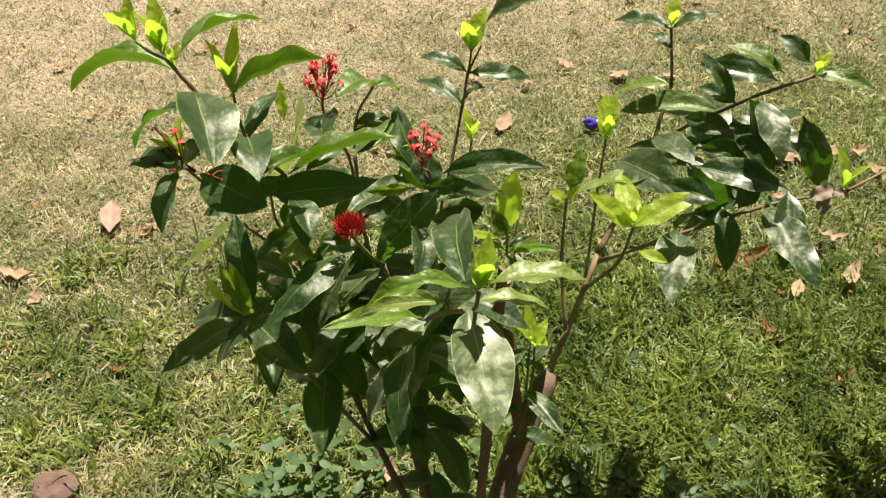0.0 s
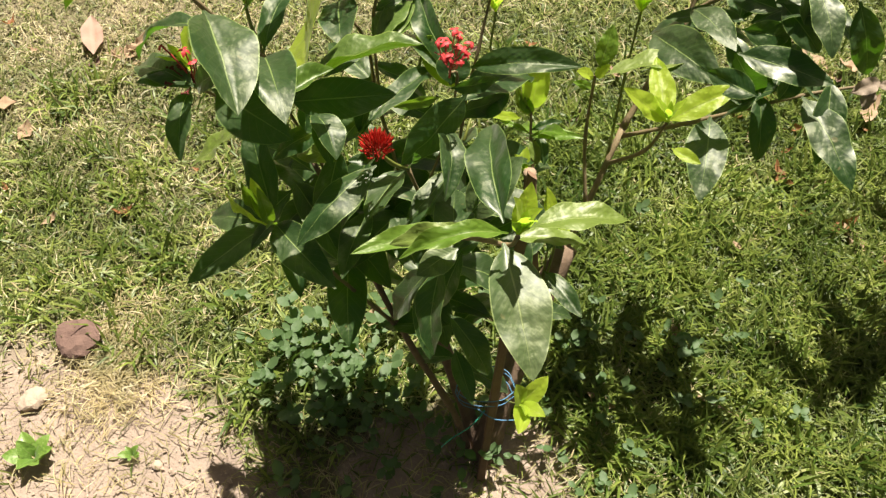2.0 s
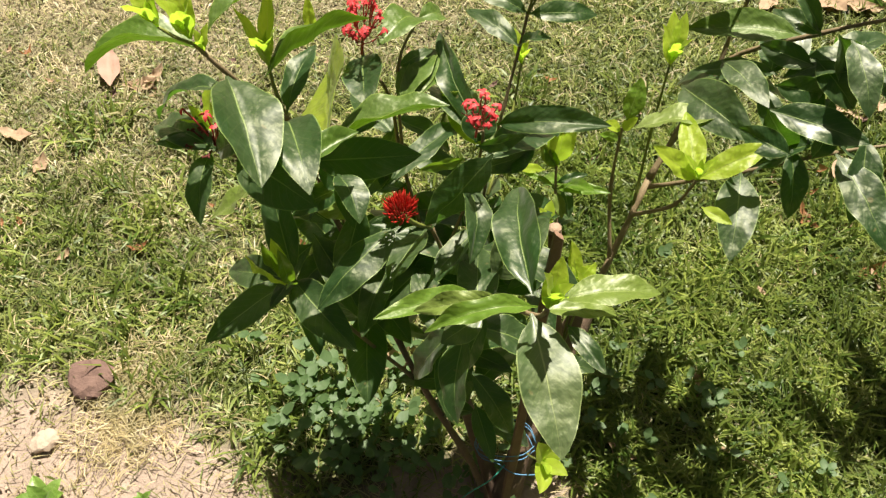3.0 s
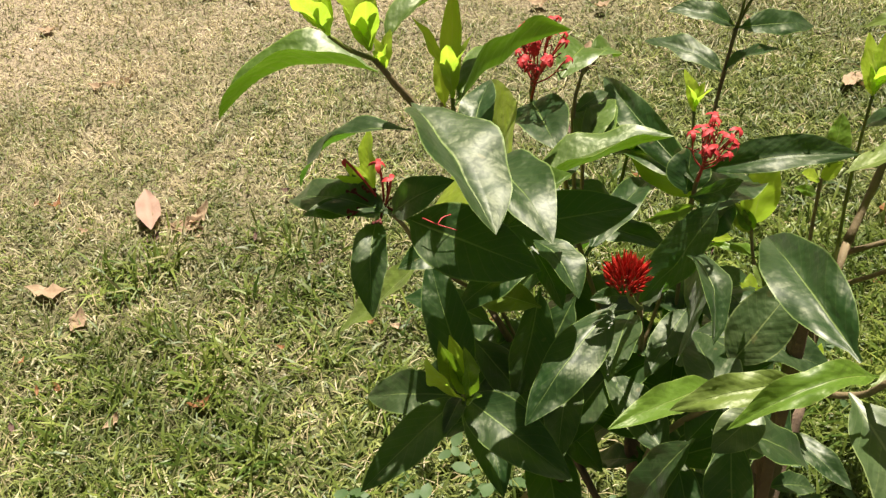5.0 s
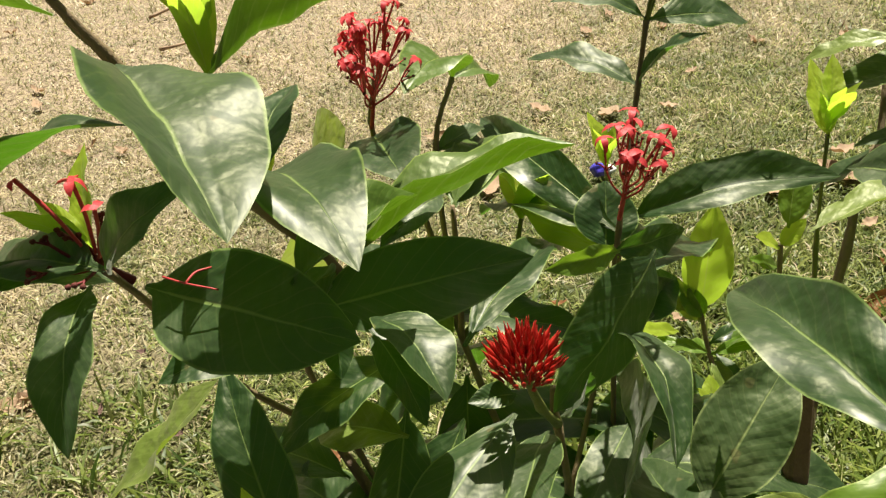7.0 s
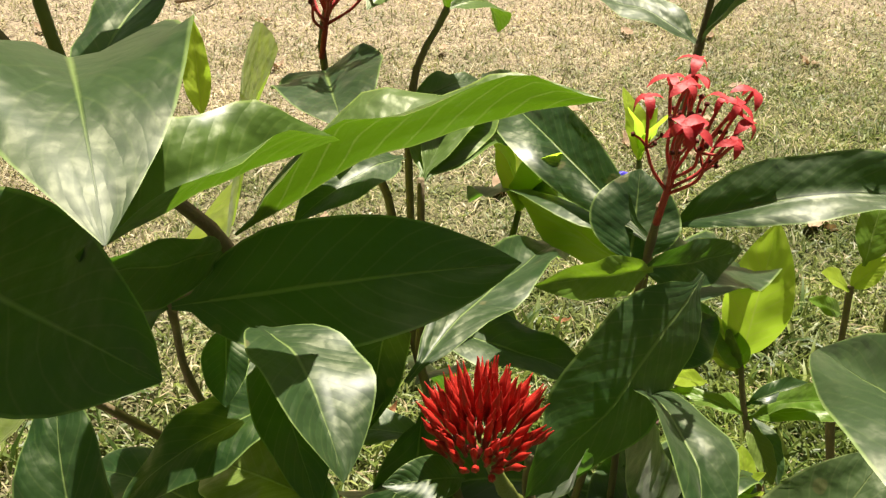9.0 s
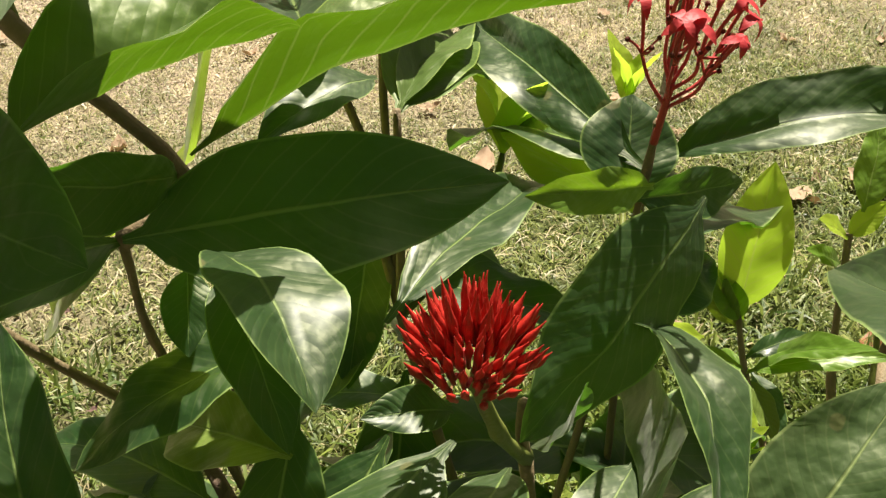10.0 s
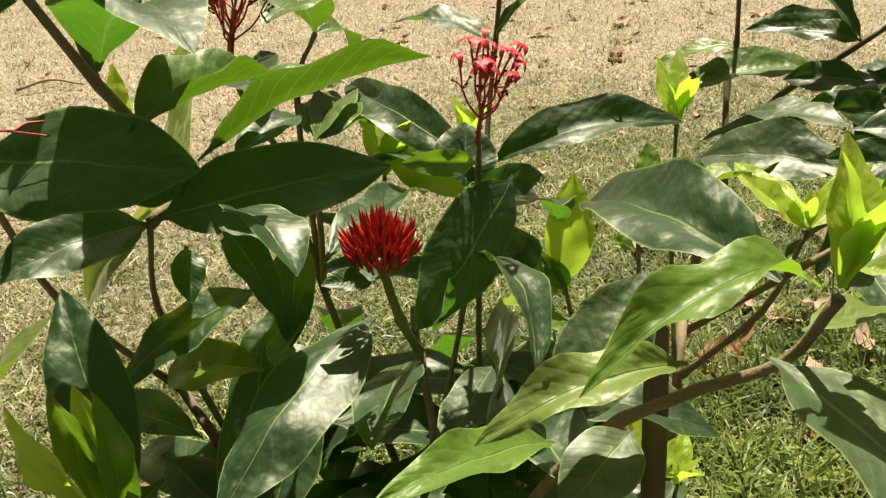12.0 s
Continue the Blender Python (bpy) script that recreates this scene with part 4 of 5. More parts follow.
whorl(shrub, "y", (0.076, 0.835, 0.442), (0.0, 0.1, 1), (0.030, 0.028, 0.024, 0.02), 0.8, 30, 0.5)
leaf(shrub, "g", (0.172, 0.935, 0.485), (0.144, 0.930, 0.503), 0.36, (-0.1, -0.6, 0.8), 0.05)
whorl(shrub, "y", (-0.045, 0.90, 0.60), (0.1, 0.1, 1), (0.06, 0.055, 0.05, 0.04, 0.03), 0.7, 45, 0.4)
whorl(shrub, "y", (0.045, 0.985, 0.575), (0.0, 0.0, 1), (0.045, 0.042, 0.036, 0.03), 0.5, 70, 0.36)
stem("twig", ((0.0, 0.84, 0.50), (0.03, 0.93, 0.53), (0.045, 0.985, 0.575)), 0.002, 0.0014, MAT_SHOOT, 2)
whorl(shrub, "y", (-0.27, 0.765, 0.715), (-0.4, 0.2, 1), (0.05, 0.045, 0.03), 0.7, 15, 0.34)
whorl(shrub, "y", (0.066, 0.60, 0.225), (0.3, -0.3, 0.7), (0.056, 0.054, 0.048, 0.042, 0.03), 1.0, 10, 0.5)
stem("twig", ((0.05, 0.65, 0.12), (0.058, 0.62, 0.18), (0.066, 0.60, 0.225)), 0.002, 0.0014, MAT_SHOOT)
stem("twig", ((-0.198, 0.777, 0.718), (-0.205, 0.788, 0.75), (-0.205, 0.79, 0.775)), 0.0022, 0.0016, MAT_SHOOT)
stem("twig", ((0.043, 0.914, 0.719), (0.046, 0.916, 0.733), (0.048, 0.918, 0.748)), 0.0016, 0.0012, MAT_SHOOT)
stem("twig", ((0.043, 0.914, 0.719), (0.052, 0.92, 0.735), (0.06, 0.922, 0.75)), 0.0016, 0.0012, MAT_SHOOT)
stem("twig", ((0.29, 0.99, 0.50), (0.315, 1.04, 0.58), (0.323, 1.045, 0.613), (0.312, 1.043, 0.70)), 0.0032, 0.0018, MAT_TWIG, 3)
stem("twig", ((-0.10, 0.85, 0.55), (-0.06, 0.88, 0.57), (-0.045, 0.90, 0.60)), 0.0022, 0.0016, MAT_SHOOT)
stem("twig", ((-0.10, 0.85, 0.55), (-0.098, 0.85, 0.60), (-0.097, 0.853, 0.65)), 0.0022, 0.0016, MAT_TWIG)


# the shaded inner leaves along the stems, and unseen ones added to shade the lawn
def leaves_along(line, count, size, seed, face=0.7):
    rng = random.Random(seed)
    pts = spline(line, 40)
    for k in range(count):
        p = pts[int((0.25 + 0.75 * (k + 0.5) / count) * 40)]
        ang = k * 2.4 + rng.uniform(-0.5, 0.5)
        out = Vector((math.cos(ang), math.sin(ang), 0))
        way = (out * rng.uniform(0.5, 0.9) + Vector((0, 0, rng.uniform(-0.95, 0.1)))).normalized()
        leaf(shrub, "d", p, p + way * size * rng.uniform(0.75, 1.2), rng.uniform(0.32, 0.42), out * 0.8 + Vector((0, 0, face)), rng.uniform(0.03, 0.14))


leaves_along(((-0.04, 0.70, 0.26), (-0.06, 0.74, 0.38), (-0.085, 0.78, 0.52)), 10, 0.10, 1)
leaves_along(((-0.10, 0.69, 0.28), (-0.16, 0.75, 0.42), (-0.19, 0.81, 0.50)), 10, 0.10, 2)
leaves_along(((-0.02, 0.74, 0.30), (-0.01, 0.79, 0.40), (0.0, 0.83, 0.52)), 12, 0.10, 3)
leaves_along(((-0.08, 0.82, 0.42), (-0.10, 0.86, 0.52), (-0.11, 0.89, 0.60)), 9, 0.085, 4)
leaves_along(((-0.055, 0.68, 0.40), (-0.05, 0.66, 0.48), (0.0, 0.645, 0.56)), 8, 0.095, 5)
leaves_along(((0.0, 0.64, 0.16), (-0.02, 0.66, 0.28), (-0.03, 0.67, 0.42)), 7, 0.095, 9)
leaves_along(((0.06, 0.68, 0.2), (0.1, 0.74, 0.3), (0.11, 0.78, 0.4)), 5, 0.08, 10)
leaves_along(((0.27, 0.96, 0.50), (0.36, 0.97, 0.56), (0.46, 0.95, 0.61)), 13, 0.105, 6, 0.15)
leaves_along(((0.29, 0.90, 0.48), (0.37, 0.88, 0.53), (0.45, 0.87, 0.56)), 8, 0.10, 7, 0.15)
# added out of view on the right, only to cast shade on the lawn
leaves_along(((0.70, 1.02, 0.68), (0.82, 1.02, 0.66), (0.98, 1.05, 0.60)), 13, 0.115, 11, 0.15)
leaves_along(((-0.13, 0.74, 0.38), (-0.12, 0.77, 0.46), (-0.11, 0.80, 0.54)), 8, 0.11, 14)
leaves_along(((-0.04, 0.73, 0.38), (-0.025, 0.75, 0.46), (-0.01, 0.78, 0.53)), 8, 0.11, 15)
leaves_along(((0.03, 0.77, 0.36), (0.045, 0.79, 0.42), (0.05, 0.81, 0.46)), 8, 0.085, 16)
leaves_along(((-0.20, 0.74, 0.40), (-0.21, 0.77, 0.46), (-0.21, 0.80, 0.52)), 7, 0.10, 17)
# two more unseen rows, added to darken the lawn's right edge
leaves_along(((0.82, 1.18, 0.66), (0.95, 1.25, 0.64), (1.15, 1.28, 0.58)), 15, 0.115, 13, 0.15)
leaves_along(((0.60, 0.92, 0.58), (0.72, 0.93, 0.60), (1.0, 0.98, 0.56)), 18, 0.11, 12, 0.4)
whorl(shrub, "y", (0.117, 0.761, 0.40), (0.2, 0.0, 1), (0.04, 0.036, 0.03, 0.024), 0.8, 20, 0.34)
stem("twig", ((0.10, 0.75, 0.24), (0.115, 0.765, 0.33), (0.117, 0.761, 0.40)), 0.0022, 0.0014, MAT_SHOOT)
leaves_along(((0.085, 0.78, 0.30), (0.09, 0.82, 0.38), (0.09, 0.85, 0.43)), 4, 0.06, 8)


# ---- blooms ----
def bud_meshes():
    out = []
    for k in range(3):
        bm = bmesh.new()
        line = [(0, 0, 0), (0.0005 * (k - 1), 0, 0.007), (0.0011 * (k - 1), 0.0006, 0.014), (0.0008 * (k - 1), 0.001, 0.0205)]
        n, sides, rings = 11, 6, []
        for i, p in enumerate(spline(line, n)):
            f = i / n
            r = max(0.00022, (0.0011 + 0.0011 * math.exp(-(((f - 0.58) / 0.2) ** 2))) * min(1.0, 3.0 * (1.02 - f)) ** 0.8)
            rings.append([bm.verts.new(p + Vector((r * math.cos(2 * math.pi * j / sides), r * math.sin(2 * math.pi * j / sides), 0))) for j in range(sides)])
        for a, b in zip(rings, rings[1:]):
            for j in range(sides):
                bm.faces.new((a[j], a[(j + 1) % sides], b[(j + 1) % sides], b[j]))
        bm.faces.new(rings[-1])
        mesh = bpy.data.meshes.new("bud")
        bm.to_mesh(mesh)
        bm.free()
        mesh.polygons.foreach_set("use_smooth", [True] * len(mesh.polygons))
        mesh.materials.append(MAT_BUD)
        out.append(mesh)
    return out


def petal_mesh(length, wide, droop):
    """One pointed petal that bends down over its own length."""
    verts, faces = [], []
    for i in range(6):
        f = i / 5
        half = wide * math.sin(math.pi * min(1, 0.12 + f * 0.88)) ** 0.8 if i < 5 else 0.0002
        x, z = length * (f - 0.25 * f * f * droop), length * (0.12 * f - 0.45 * droop * f * f)
        for u in (-1, 0, 1):
            verts.append((x, u * half, z + 0.15 * half * abs(u)))
    for i in range(5):
        for j in range(2):
            a = i * 3 + j
            faces.append((a, a + 1, a + 4, a + 3))
    mesh = bpy.data.meshes.new("petal")
    mesh.from_pydata(verts, [], faces)
    mesh.polygons.foreach_set("use_smooth", [True] * len(faces))
    mesh.materials.append(MAT_PETAL)
    return mesh


BUDS = bud_meshes()
PETALS = [petal_mesh(0.0118, 0.0022, 0.9), petal_mesh(0.0110, 0.0024, 1.35), petal_mesh(0.0104, 0.0020, 1.8)]


def turn_to(way, spin=0.0):
    return Vector(way).to_track_quat("Z", "Y").to_matrix().to_4x4() @ Matrix.Rotation(spin, 4, "Z")


def bud_head(foot, up, count, label):
    """A dome of closed buds on short forked stalks."""
    rng = random.Random(11)
    up = Vector(up).normalized()
    a = up.orthogonal().normalized()
    b = up.cross(a)
    bm = bmesh.new()
    spots = []
    for k in range(count):
        f = (k + 0.5) / count
        far = math.sqrt(f)
        ang = k * 2.39996 + rng.uniform(-0.25, 0.25)
        out = a * math.cos(ang) + b * math.sin(ang)
        start = Vector(foot) + out * far * 0.0118 + up * (0.001 + 0.009 * (1 - far * far))
        grow = (up + out * (0.75 * far**1.4 + rng.uniform(-0.12, 0.12)) + a * rng.uniform(-0.08, 0.08)).normalized()
        spots.append((start, grow, rng.uniform(0.72, 1.12) * (1 - 0.3 * far), rng.uniform(0, 6)))
    for j in range(7):
        ang = j * 0.9
        out = a * math.cos(ang) + b * math.sin(ang)
        p = Vector(foot)
        tube(bm, (p - up * 0.002, p + up * 0.001 + out * 0.003, p + up * 0.003 + out * 0.007), (0.0011, 0.0007), 5)
    head = part("flower_head", bm, MAT_STALK, shrub, label)
    for start, grow, size, spin in spots:
        ob = new("bud", BUDS[int(spin * 10) % 3])
        ob.parent = head
        ob.matrix_basis = Matrix.Translation(start) @ turn_to(grow, spin) @ Matrix.Diagonal((0.56, 0.56, size, 1))
    return head


def open_head(foot, up, forks, length, spread, share, label, seed, size=0.8):
    """A red stalk that forks twice, with drooping four-petalled flowers, some already withered to dark knobs."""
    rng = random.Random(seed)
    up = Vector(up).normalized()
    a = up.orthogonal().normalized()
    b = up.cross(a)
    bm = bmesh.new()
    foot = Vector(foot)
    crown = foot + up * length * 0.34
    tube(bm, (foot - up * 0.004, foot + up * length * 0.17, crown), (0.0014, 0.0012), 6)
    ends = []

    def stray(amount):
        return Vector((rng.uniform(-1, 1), rng.uniform(-1, 1), rng.uniform(-0.6, 0.6))) * amount

    for k in range(forks):
        ang = k * 2.39996 + rng.uniform(-0.4, 0.4)
        tilt = spread * (0.25 + 0.75 * math.sqrt((k + 0.3) / forks)) * rng.uniform(0.8, 1.15)
        out = a * math.cos(ang) + b * math.sin(ang)
        way = (up * math.cos(tilt) + out * math.sin(tilt)).normalized()
        start = foot + up * length * (0.34 - 0.22 * (k / forks))
        knee = start + way * length * rng.uniform(0.26, 0.40)
        tube(bm, (start, (start + knee) / 2 + out * 0.002 + stray(0.0015), knee), (0.0007, 0.0006), 5)
        for j in range(rng.choice((4, 5, 5, 6))):
            pick = rng.random()
            if pick < share:
                grow = (way + up * 0.5 + stray(0.3)).normalized()
                end = knee + grow * length * rng.uniform(0.30, 0.46)
                tube(bm, (knee, (knee + end) / 2 + stray(0.0008), end), (0.00055, 0.0007), 6)
            else:
                grow = (way + stray(0.8)).normalized()
                end = knee + grow * length * rng.uniform(0.06, 0.2)
                tube(bm, (knee, (knee + end) / 2 + stray(0.0012), end), (0.0005, 0.0004), 4)
            ends.append((end, grow, pick))
    head = part("flower_head", bm, MAT_STALK, shrub, label)
    for end, way, pick in ends:
        if pick < share:
            for j in range(4):
                ob = new("petal", PETALS[(j + int(pick * 30)) % 3])
                ob.parent = head
                ob.matrix_basis = Matrix.Translation(end) @ turn_to(way, j * math.pi / 2 + pick * 5) @ Matrix.Scale(size * rng.uniform(0.75, 1.15), 4)
        else:
            knob = bmesh.new()
            bmesh.ops.create_icosphere(knob, subdivisions=1, radius=0.0010)
            for v in knob.verts:
                v.co = v.co * (1 + 0.4 * noise.noise(v.co * 900 + end * 50)) + end
            part("withered_calyx", knob, MAT_WITHER, head)
    return head


def spent_head():
    """A dark-red forked stalk with three flower tubes left on it and dark knobs where the rest have dropped."""
    rng = random.Random(8)
    bm = bmesh.new()
    foot = Vector((-0.252, 0.746, 0.710))
    crown = Vector((-0.262, 0.744, 0.722))
    tube(bm, (foot, (foot + crown) / 2, crown), (0.0022, 0.0018), 6)
    knobs = []
    for k in range(9):
        way = Vector((rng.uniform(-1.2, 0.3), rng.uniform(-0.9, 0.9), rng.uniform(-0.1, 0.9))).normalized()
        knee = crown + way * rng.uniform(0.012, 0.022)
        tube(bm, (crown, (crown + knee) / 2 + way.orthogonal() * 0.001, knee), (0.0009, 0.0007), 5)
        for j in range(3):
            end = knee + (way + Vector((rng.uniform(-1, 1), rng.uniform(-1, 1), rng.uniform(-0.4, 1)))).normalized() * rng.uniform(0.003, 0.008)
            tube(bm, (knee, (knee + end) / 2, end), (0.0006, 0.0005), 4)
            knobs.append(end)
    head = part("flower_head", bm, MAT_SPENT, shrub, "nearly spent flower head with a few red tubes")
    for end, petals in (((-0.284, 0.753, 0.763), 1), ((-0.261, 0.746, 0.762), 4), ((-0.254, 0.738, 0.752), 2)):
        end = Vector(end)
        bm = bmesh.new()
        start = crown + (end - crown) * 0.15
        tube(bm, (start, (start + end) / 2 + Vector((0.001, 0, 0.001)), end), (0.0008, 0.0010), 6)
        part("flower_tube", bm, MAT_STALK, head)
        for j in range(petals):
            ob = new("petal", PETALS[j % 3])
            ob.parent = head
            ob.matrix_basis = Matrix.Translation(end) @ turn_to(end - start, j * math.pi / 2 + 0.4) @ Matrix.Scale(0.85, 4)
    for end in knobs:
        knob = bmesh.new()
        bmesh.ops.create_icosphere(knob, subdivisions=1, radius=0.0014)
        for v in knob.verts:
            v.co = v.co * (1 + 0.4 * noise.noise(v.co * 900 + end * 50)) + end
        part("withered_calyx", knob, MAT_WITHER, head)


bud_head((-0.091, 0.716, 0.640), (0.02, -0.05, 1), 124, "dense dome of closed deep-red buds")
open_head((-0.014, 0.80, 0.660), (0.1, -0.1, 1), 9, 0.056, 0.68, 0.34, "open cluster of drooping pinkish-red flowers", 3)
open_head((-0.134, 0.893, 0.692), (0.2, 0.0, 1), 13, 0.062, 0.7, 0.6, "tall cluster of small red flowers", 5, 0.72)
spent_head()


# ---- stake and string ----
def stake():
    bm = bmesh.new()
    foot, top = Vector((0.01, 0.56, -0.02)), Vector((0.076, 0.744, 0.554))
    axis = (top - foot).normalized()
    side = axis.cross(Vector((0, 1, 0))).normalized()
    other = axis.cross(side)
    rings = []
    for i in range(13):
        f = i / 12
        p = foot.lerp(top, f)
        w = 0.0062 + 0.0006 * math.sin(f * 23)
        ring = []
        for sx, sy in ((-1, -0.7), (-0.7, -1), (0.7, -1), (1, -0.7), (1, 0.7), (0.7, 1), (-0.7, 1), (-1, 0.7)):
            ring.append(bm.verts.new(p + side * sx * w + other * sy * w * 0.8 + axis * (0.004 * sx if i == 12 else 0)))
        rings.append(ring)
    for r, s in zip(rings, rings[1:]):
        for j in range(8):
            bm.faces.new((r[j], r[(j + 1) % 8], s[(j + 1) % 8], s[j]))
    bm.faces.new(rings[0][::-1])
    bm.faces.new(rings[-1])
    ob = part("wooden_stake", bm, MAT_STAKE, None, smooth=False)
    tagged(ob, "rough sawn brown wooden stake beside the shrub's stem", "stake")


def string():
    bm = bmesh.new()
    for turns, height, wide in ((9, 0.185, 0.028), (9, 0.17, 0.029), (7, 0.15, 0.027)):
        loop = [(0.022 + wide * 1.5 * math.cos(k * 0.75), 0.645 + wide * math.sin(k * 0.75), height + 0.008 * math.sin(k * 1.3)) for k in range(turns)]
        tube(bm, loop, (0.0007, 0.0007), 5)
    tube(bm, ((0.01, 0.615, 0.17), (0.035, 0.605, 0.155), (0.07, 0.605, 0.15)), (0.0010, 0.0008), 5)
    ob = part("tie_string", bm, MAT_STRING, None)
    tagged(ob, "thin blue plastic string tied round the stems", "string")
    bm = bmesh.new()
    tube(bm, ((0.02, 0.615, 0.165), (0.0, 0.60, 0.145), (-0.03, 0.59, 0.12), (-0.045, 0.585, 0.10)), (0.0012, 0.0009), 5)
    end = part("loose_end", bm, MAT_STRING2, ob, "turquoise loose end")
    return end


stake()
string()


# ---- things on the lawn ----
def dry_leaf(x, y, size, yaw, wide, curl, material, label, lift=0.012, kind="fallen_leaf", group="fallen leaves on the lawn"):
    c, s = math.cos(radians(yaw)), math.sin(radians(yaw))
    base, tip = Vector((x - c * size / 2, y - s * size / 2, lift)), Vector((x + c * size / 2, y + s * size / 2, lift + 0.006))
    mesh = leaf_mesh(base, tip, wide, (0.15 * s, -0.15 * c, 1), -curl, fold=0.55 * (1 + curl), wave=0.05 + 0.15 * curl, turn=60 * curl, seed=int(abs(x * 977 + y * 131)), rows=10, cols=6)
    ob = link_mesh(kind, mesh, material)
    return tagged(ob, label, "leaf", group)


dry_leaf(-0.80, 1.554, 0.115, 104, 0.4, 0.04, MAT_PINK, "pale pinkish-tan fallen leaf lying flat on grass", 0.022)
CRISP = "crumpled dry brown leaf on the lawn"
for x, y, size, yaw, wide, curl in (
    (-0.725, 1.51, 0.075, 10, 0.5, 0.3), (-0.70, 1.535, 0.06, 60, 0.4, 0.35), (-0.962, 1.378, 0.08, 170, 0.4, 0.2),
    (-0.143, 0.858, 0.07, 10, 0.55, 0.3), (-0.11, 0.84, 0.045, 80, 0.5, 0.3), (0.575, 1.022, 0.05, 130, 0.6, 0.35),
    (0.702, 0.979, 0.07, 120, 0.4, 0.2), (0.657, 1.092, 0.05, 40, 0.5, 0.3), (0.343, 0.789, 0.06, 60, 0.5, 0.3),
    (0.212, 0.684, 0.05, 150, 0.5, 0.3), (-0.763, 2.394, 0.09, 15, 0.35, 0.3), (-0.888, 1.294, 0.05, 80, 0.6, 0.3),
    (0.132, 1.896, 0.09, 70, 0.45, 0.15), (1.221, 2.901, 0.10, 40, 0.6, 0.3), (1.362, 3.101, 0.12, 10, 0.5, 0.3),
    (1.248, 2.949, 0.07, 80, 0.6, 0.3), (1.451, 3.313, 0.12, 30, 0.4, 0.2), (1.106, 3.289, 0.1, 0, 0.4, 0.2),
    (0.948, 4.369, 0.12, 20, 0.5, 0.2), (1.329, 4.112, 0.13, 0, 0.5, 0.2), (2.015, 3.238, 0.13, 20, 0.4, 0.2), (2.189, 3.136, 0.1, 0, 0.4, 0.2),
):
    dry_leaf(x, y, size, yaw, wide, curl, MAT_DRY, CRISP, 0.02)
rng = random.Random(4)
for k in range(34):
    x, y = 0.62 + 0.55 * rng.random() ** 0.8, 1.2 + 0.55 * rng.random()
    dry_leaf(x, y, rng.uniform(0.05, 0.12), rng.uniform(0, 360), rng.uniform(0.35, 0.6), rng.uniform(0.1, 0.4), MAT_DRY, "curled dry leaf in a drift of leaf litter", rng.uniform(0.012, 0.05), group="leaf litter beside the shrub")
for k in range(150):
    x, y = rng.uniform(-1.8, 3.0), rng.uniform(1.7, 5.2)
    dry_leaf(x, y, rng.uniform(0.03, 0.075), rng.uniform(0, 360), rng.uniform(0.35, 0.6), rng.uniform(0.1, 0.4), MAT_DRY, "small withered leaf scrap on burnt grass", 0.016)


for x, y, size, yaw, wide, curl in ((0.593, 1.335, 0.13, 15, 0.34, 0.3), (0.625, 1.275, 0.12, -60, 0.3, 0.45), (0.565, 1.30, 0.10, 60, 0.35, 0.4), (0.68, 1.0, 0.06, 30, 0.4, 0.4), (0.60, 1.12, 0.06, 110, 0.4, 0.4), (0.75, 0.93, 0.07, 50, 0.3, 0.3)):
    dry_leaf(x, y, size, yaw, wide, curl, MAT_CRISP, "curled orange-brown dead leaf lying in green grass", 0.035)


dry_leaf(-0.718, 1.500, 0.075, -20, 0.45, 0.45, MAT_DRY, "crumpled pale brown leaf on the lawn", 0.02)


rng = random.Random(12)
for k in range(60):
    x, y = rng.uniform(-1.2, 1.1), rng.uniform(0.62, 1.7)
    if bare_share(x, y) < 0.6:
        dry_leaf(x, y, rng.uniform(0.014, 0.038), rng.uniform(0, 360), rng.uniform(0.3, 0.6), rng.uniform(0.2, 0.5), rng.choice((MAT_DRY, MAT_CRISP, MAT_CLOD)), "small brown scrap of dead leaf in the grass", rng.uniform(0.014, 0.03))


def fallen_bloom():
    bm = bmesh.new()
    tube(bm, ((-0.236, 0.731, 0.7195), (-0.226, 0.722, 0.7205), (-0.213, 0.715, 0.7195)), (0.0005, 0.0004), 5)
    tube(bm, ((-0.226, 0.722, 0.7205), (-0.222, 0.727, 0.7215), (-0.216, 0.730, 0.7205)), (0.0006, 0.0005), 5)
    tagged(part("fallen_flower", bm, MAT_STALK, None), "fallen thin red flower tube lying on a leaf", "flower")


fallen_bloom()


def clod(x, y, r, label, material, category, name):
    bm = bmesh.new()
    bmesh.ops.create_icosphere(bm, subdivisions=3, radius=r)
    for v in bm.verts:
        n = noise.noise(v.co * 28 + Vector((x, y, 0)) * 9) * 0.5 + noise.noise(v.co * 90) * 0.22
        v.co = Vector((v.co.x, v.co.y * 0.85, v.co.z * 0.5)) * (1 + n)
        v.co += Vector((x, y, r * 0.3))
    ob = part(name, bm, material, None, smooth=False)
    tagged(ob, label, category)


clod(-0.676, 0.822, 0.042, "crumbly brown lump of dried matter on grass", MAT_CLOD, "clod", "earth_clod")
clod(0.438, 0.634, 0.014, "small pale stone in the grass", MAT_STONE, "stone", "stone")
clod(-0.735, 0.715, 0.022, "sandy stone half sunk in the bare soil", MAT_STONE, "stone", "stone")
clod(-0.505, 0.60, 0.011, "small reddish stone on bare soil", MAT_STONE, "stone", "stone")


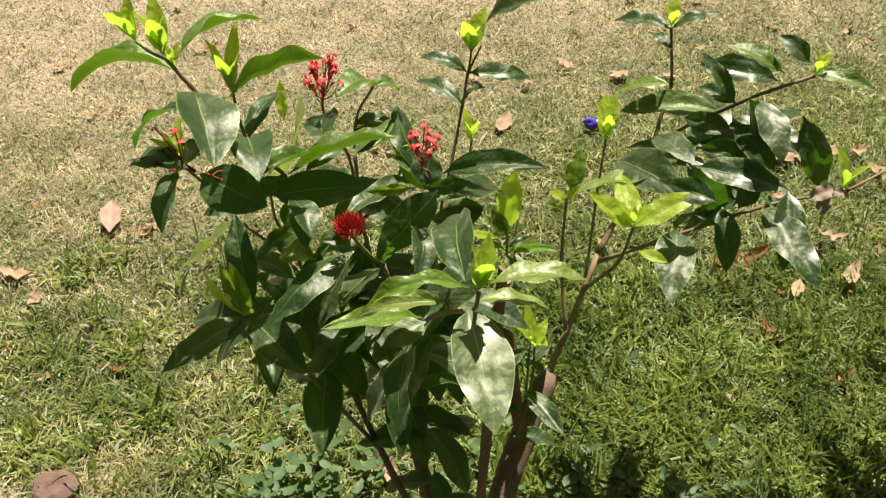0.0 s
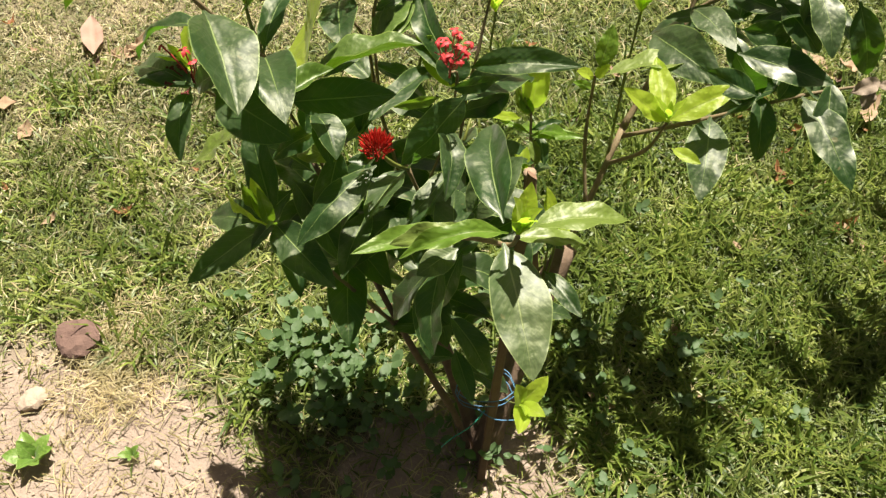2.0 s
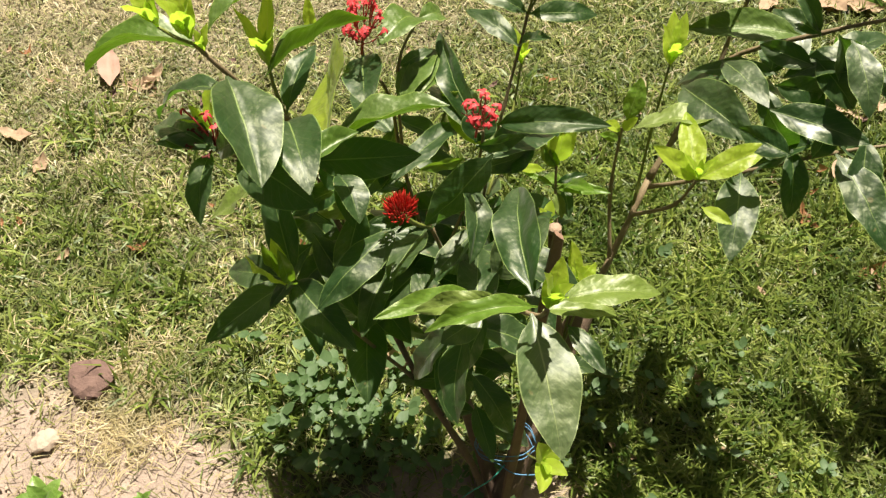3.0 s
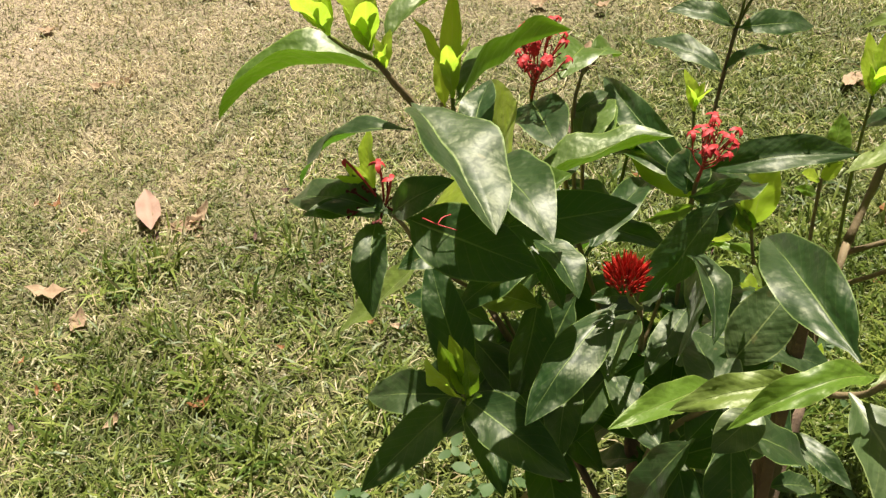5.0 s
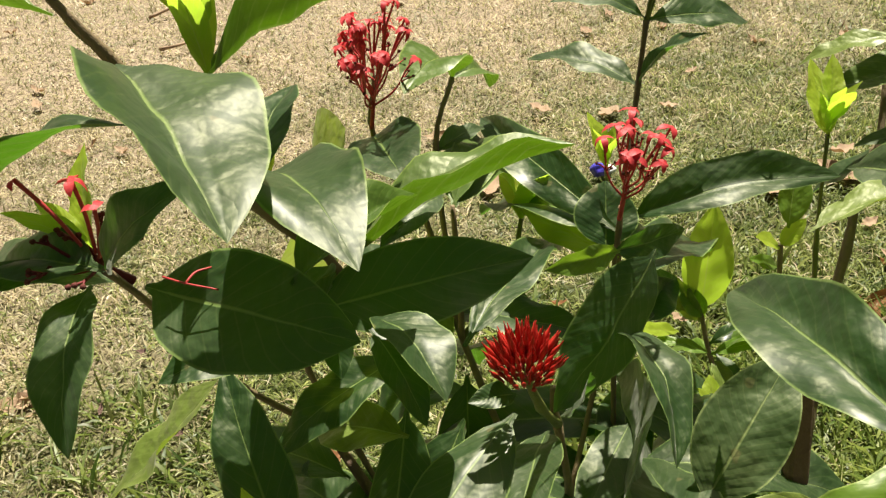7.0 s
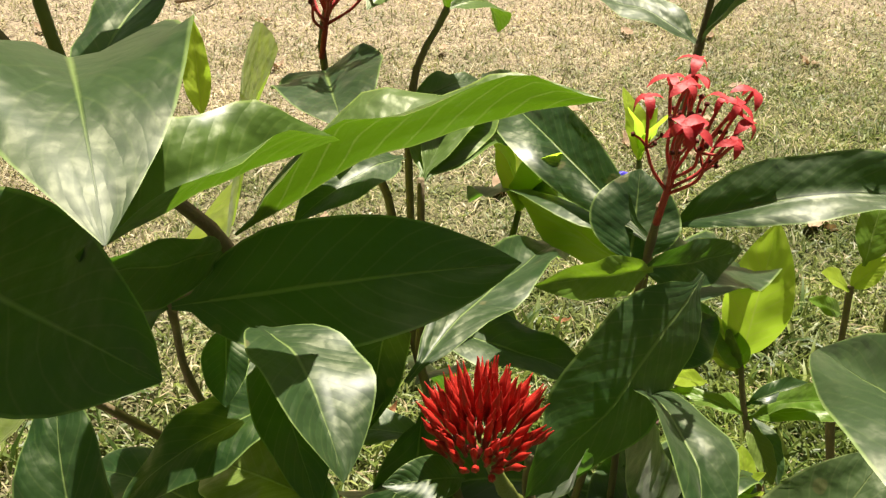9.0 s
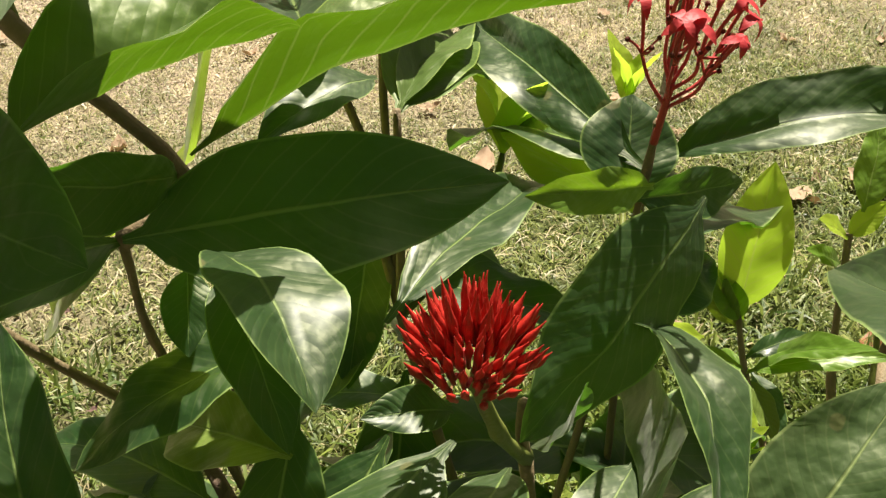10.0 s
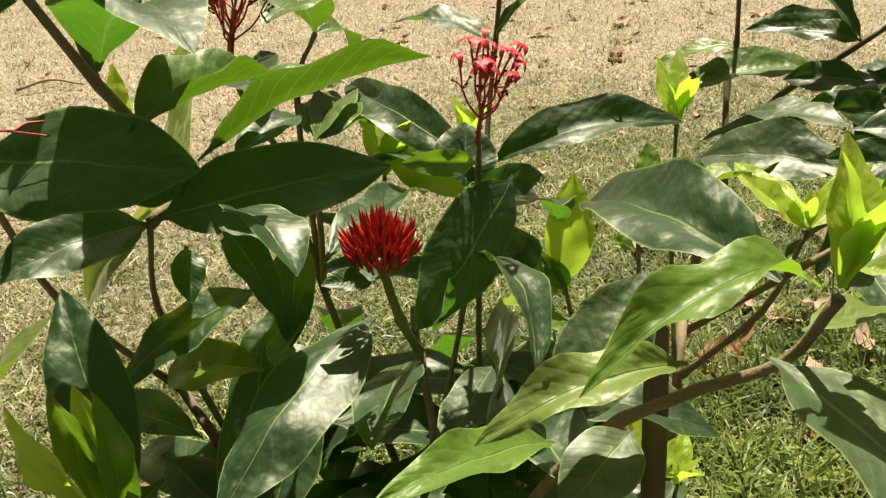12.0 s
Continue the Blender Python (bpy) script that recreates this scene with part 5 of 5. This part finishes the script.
def sprout(x, y, count, size, label, kind):
    plant = thing("seedling", (x, y, 0), label, "seedling")
    rng = random.Random(int(x * 100) + 7)
    for k in range(count):
        ang = k * 2.4 + rng.uniform(-0.3, 0.3)
        tilt = rng.uniform(0.5, 1.15)
        way = Vector((math.cos(ang) * math.sin(tilt), math.sin(ang) * math.sin(tilt), math.cos(tilt)))
        mesh = leaf_mesh((0, 0, 0.004), way * size * rng.uniform(0.7, 1.1), 0.55, (0, 0, 1) if tilt > 0.4 else (1, 0, 0.2), 0.12, seed=k, rows=8, cols=6)
        link_mesh("leaf", mesh, kind, plant)


MAT_SEEDLING = leaf_material("seedling_leaf", (0.10, 0.20, 0.03), (0.17, 0.28, 0.06), (0.35, 0.42, 0.16), (0.3, 0.5, 0.05), 0.35, 0.4, 0.1)
sprout(-0.704, 0.612, 9, 0.05, "bright green broad-leaved seedling on bare soil", MAT_SEEDLING)
sprout(-0.547, 0.615, 6, 0.025, "tiny green seedling on bare soil", MAT_SEEDLING)


def wrapper():
    bm = bmesh.new()
    bmesh.ops.create_icosphere(bm, subdivisions=3, radius=0.017)
    for v in bm.verts:
        v.co = Vector((v.co.x * 1.1, v.co.y * 0.7, v.co.z * 0.9)) * (1 + 0.55 * noise.noise(v.co * 45)) + Vector((0.348, 1.862, 0.026))
    ob = part("candy_wrapper", bm, MAT_BLUE, None, smooth=False)
    tagged(ob, "crumpled blue and white plastic wrapper on the lawn", "wrapper")
    bm = bmesh.new()
    bmesh.ops.create_icosphere(bm, subdivisions=2, radius=0.014)
    for v in bm.verts:
        v.co = Vector((v.co.x * 1.3, v.co.y * 0.7, v.co.z * 0.8)) * (1 + 0.5 * noise.noise(v.co * 60)) + Vector((0.370, 1.870, 0.018))
    part("torn_edge", bm, MAT_WHITE, ob, "white torn edge", smooth=False)


wrapper()


def sticks():
    for pts, r in (
        (((0.733, 0.879, 0.02), (0.745, 0.82, 0.028), (0.739, 0.766, 0.016)), 0.004),
        (((-0.62, 2.98, 0.012), (-0.56, 2.94, 0.03), (-0.50, 3.02, 0.012)), 0.006),
        (((-0.68, 3.28, 0.014), (-0.58, 3.30, 0.03), (-0.48, 3.27, 0.012)), 0.006),
        (((0.37, 0.69, 0.012), (0.42, 0.655, 0.02), (0.50, 0.60, 0.012)), 0.003),
    ):
        bm = bmesh.new()
        tube(bm, pts, (r, r * 0.6), 6, 0.3)
        tagged(part("dry_stick", bm, MAT_DRY, None), "thin dry stick lying on the lawn", "stick", "dry sticks on the lawn")


sticks()


def weeds():
    """Low broad-leaved weeds in the shade under the shrub, as one mesh."""
    rng = random.Random(21)
    verts, faces = [], []
    spots = []
    for k in range(60):
        spots.append((rng.gauss(-0.25, 0.06), rng.gauss(0.77, 0.07), 1.6))
    for k in range(80):
        spots.append((rng.gauss(-0.13, 0.12), rng.gauss(0.68, 0.09), 1.3))
    for k in range(55):
        spots.append((rng.gauss(0.16, 0.16), rng.gauss(0.74, 0.12), 1.2))
    for x, y, big in spots:
        if y < 0.45:
            continue
        stem_h = rng.uniform(0.012, 0.075)
        for j in range(rng.choice((3, 3, 5))):
            ang = rng.uniform(0, 6.3)
            size = rng.uniform(0.009, 0.02) * big
            tilt = rng.uniform(-0.4, 0.9)
            d = Vector((math.cos(ang), math.sin(ang), tilt)).normalized()
            s = d.cross(Vector((0, 0, 1))).normalized()
            p = Vector((x, y, stem_h + rng.uniform(-0.01, 0.01)))
            i = len(verts)
            w = size * 0.3
            for q in (p, p + d * size * 0.35 + s * w, p + d * size * 0.75 + s * w * 0.85, p + d * size, p + d * size * 0.75 - s * w * 0.85, p + d * size * 0.35 - s * w, p + d * size * 0.5 - Vector((0, 0, 0.002))):
                verts.append(tuple(q))
            c = i + 6
            ring = [i, i + 1, i + 2, i + 3, i + 4, i + 5]
            for a, b in zip(ring, ring[1:] + ring[:1]):
                faces.append((a, b, c))
    mesh = bpy.data.meshes.new("weeds")
    mesh.from_pydata(verts, [], faces)
    mesh.polygons.foreach_set("use_smooth", [True] * len(faces))
    ob = link_mesh("low_weeds", mesh, MAT_WEED)
    tagged(ob, "low clover-like weeds in the shrub's shade", "weeds", kind="stuff")


weeds()
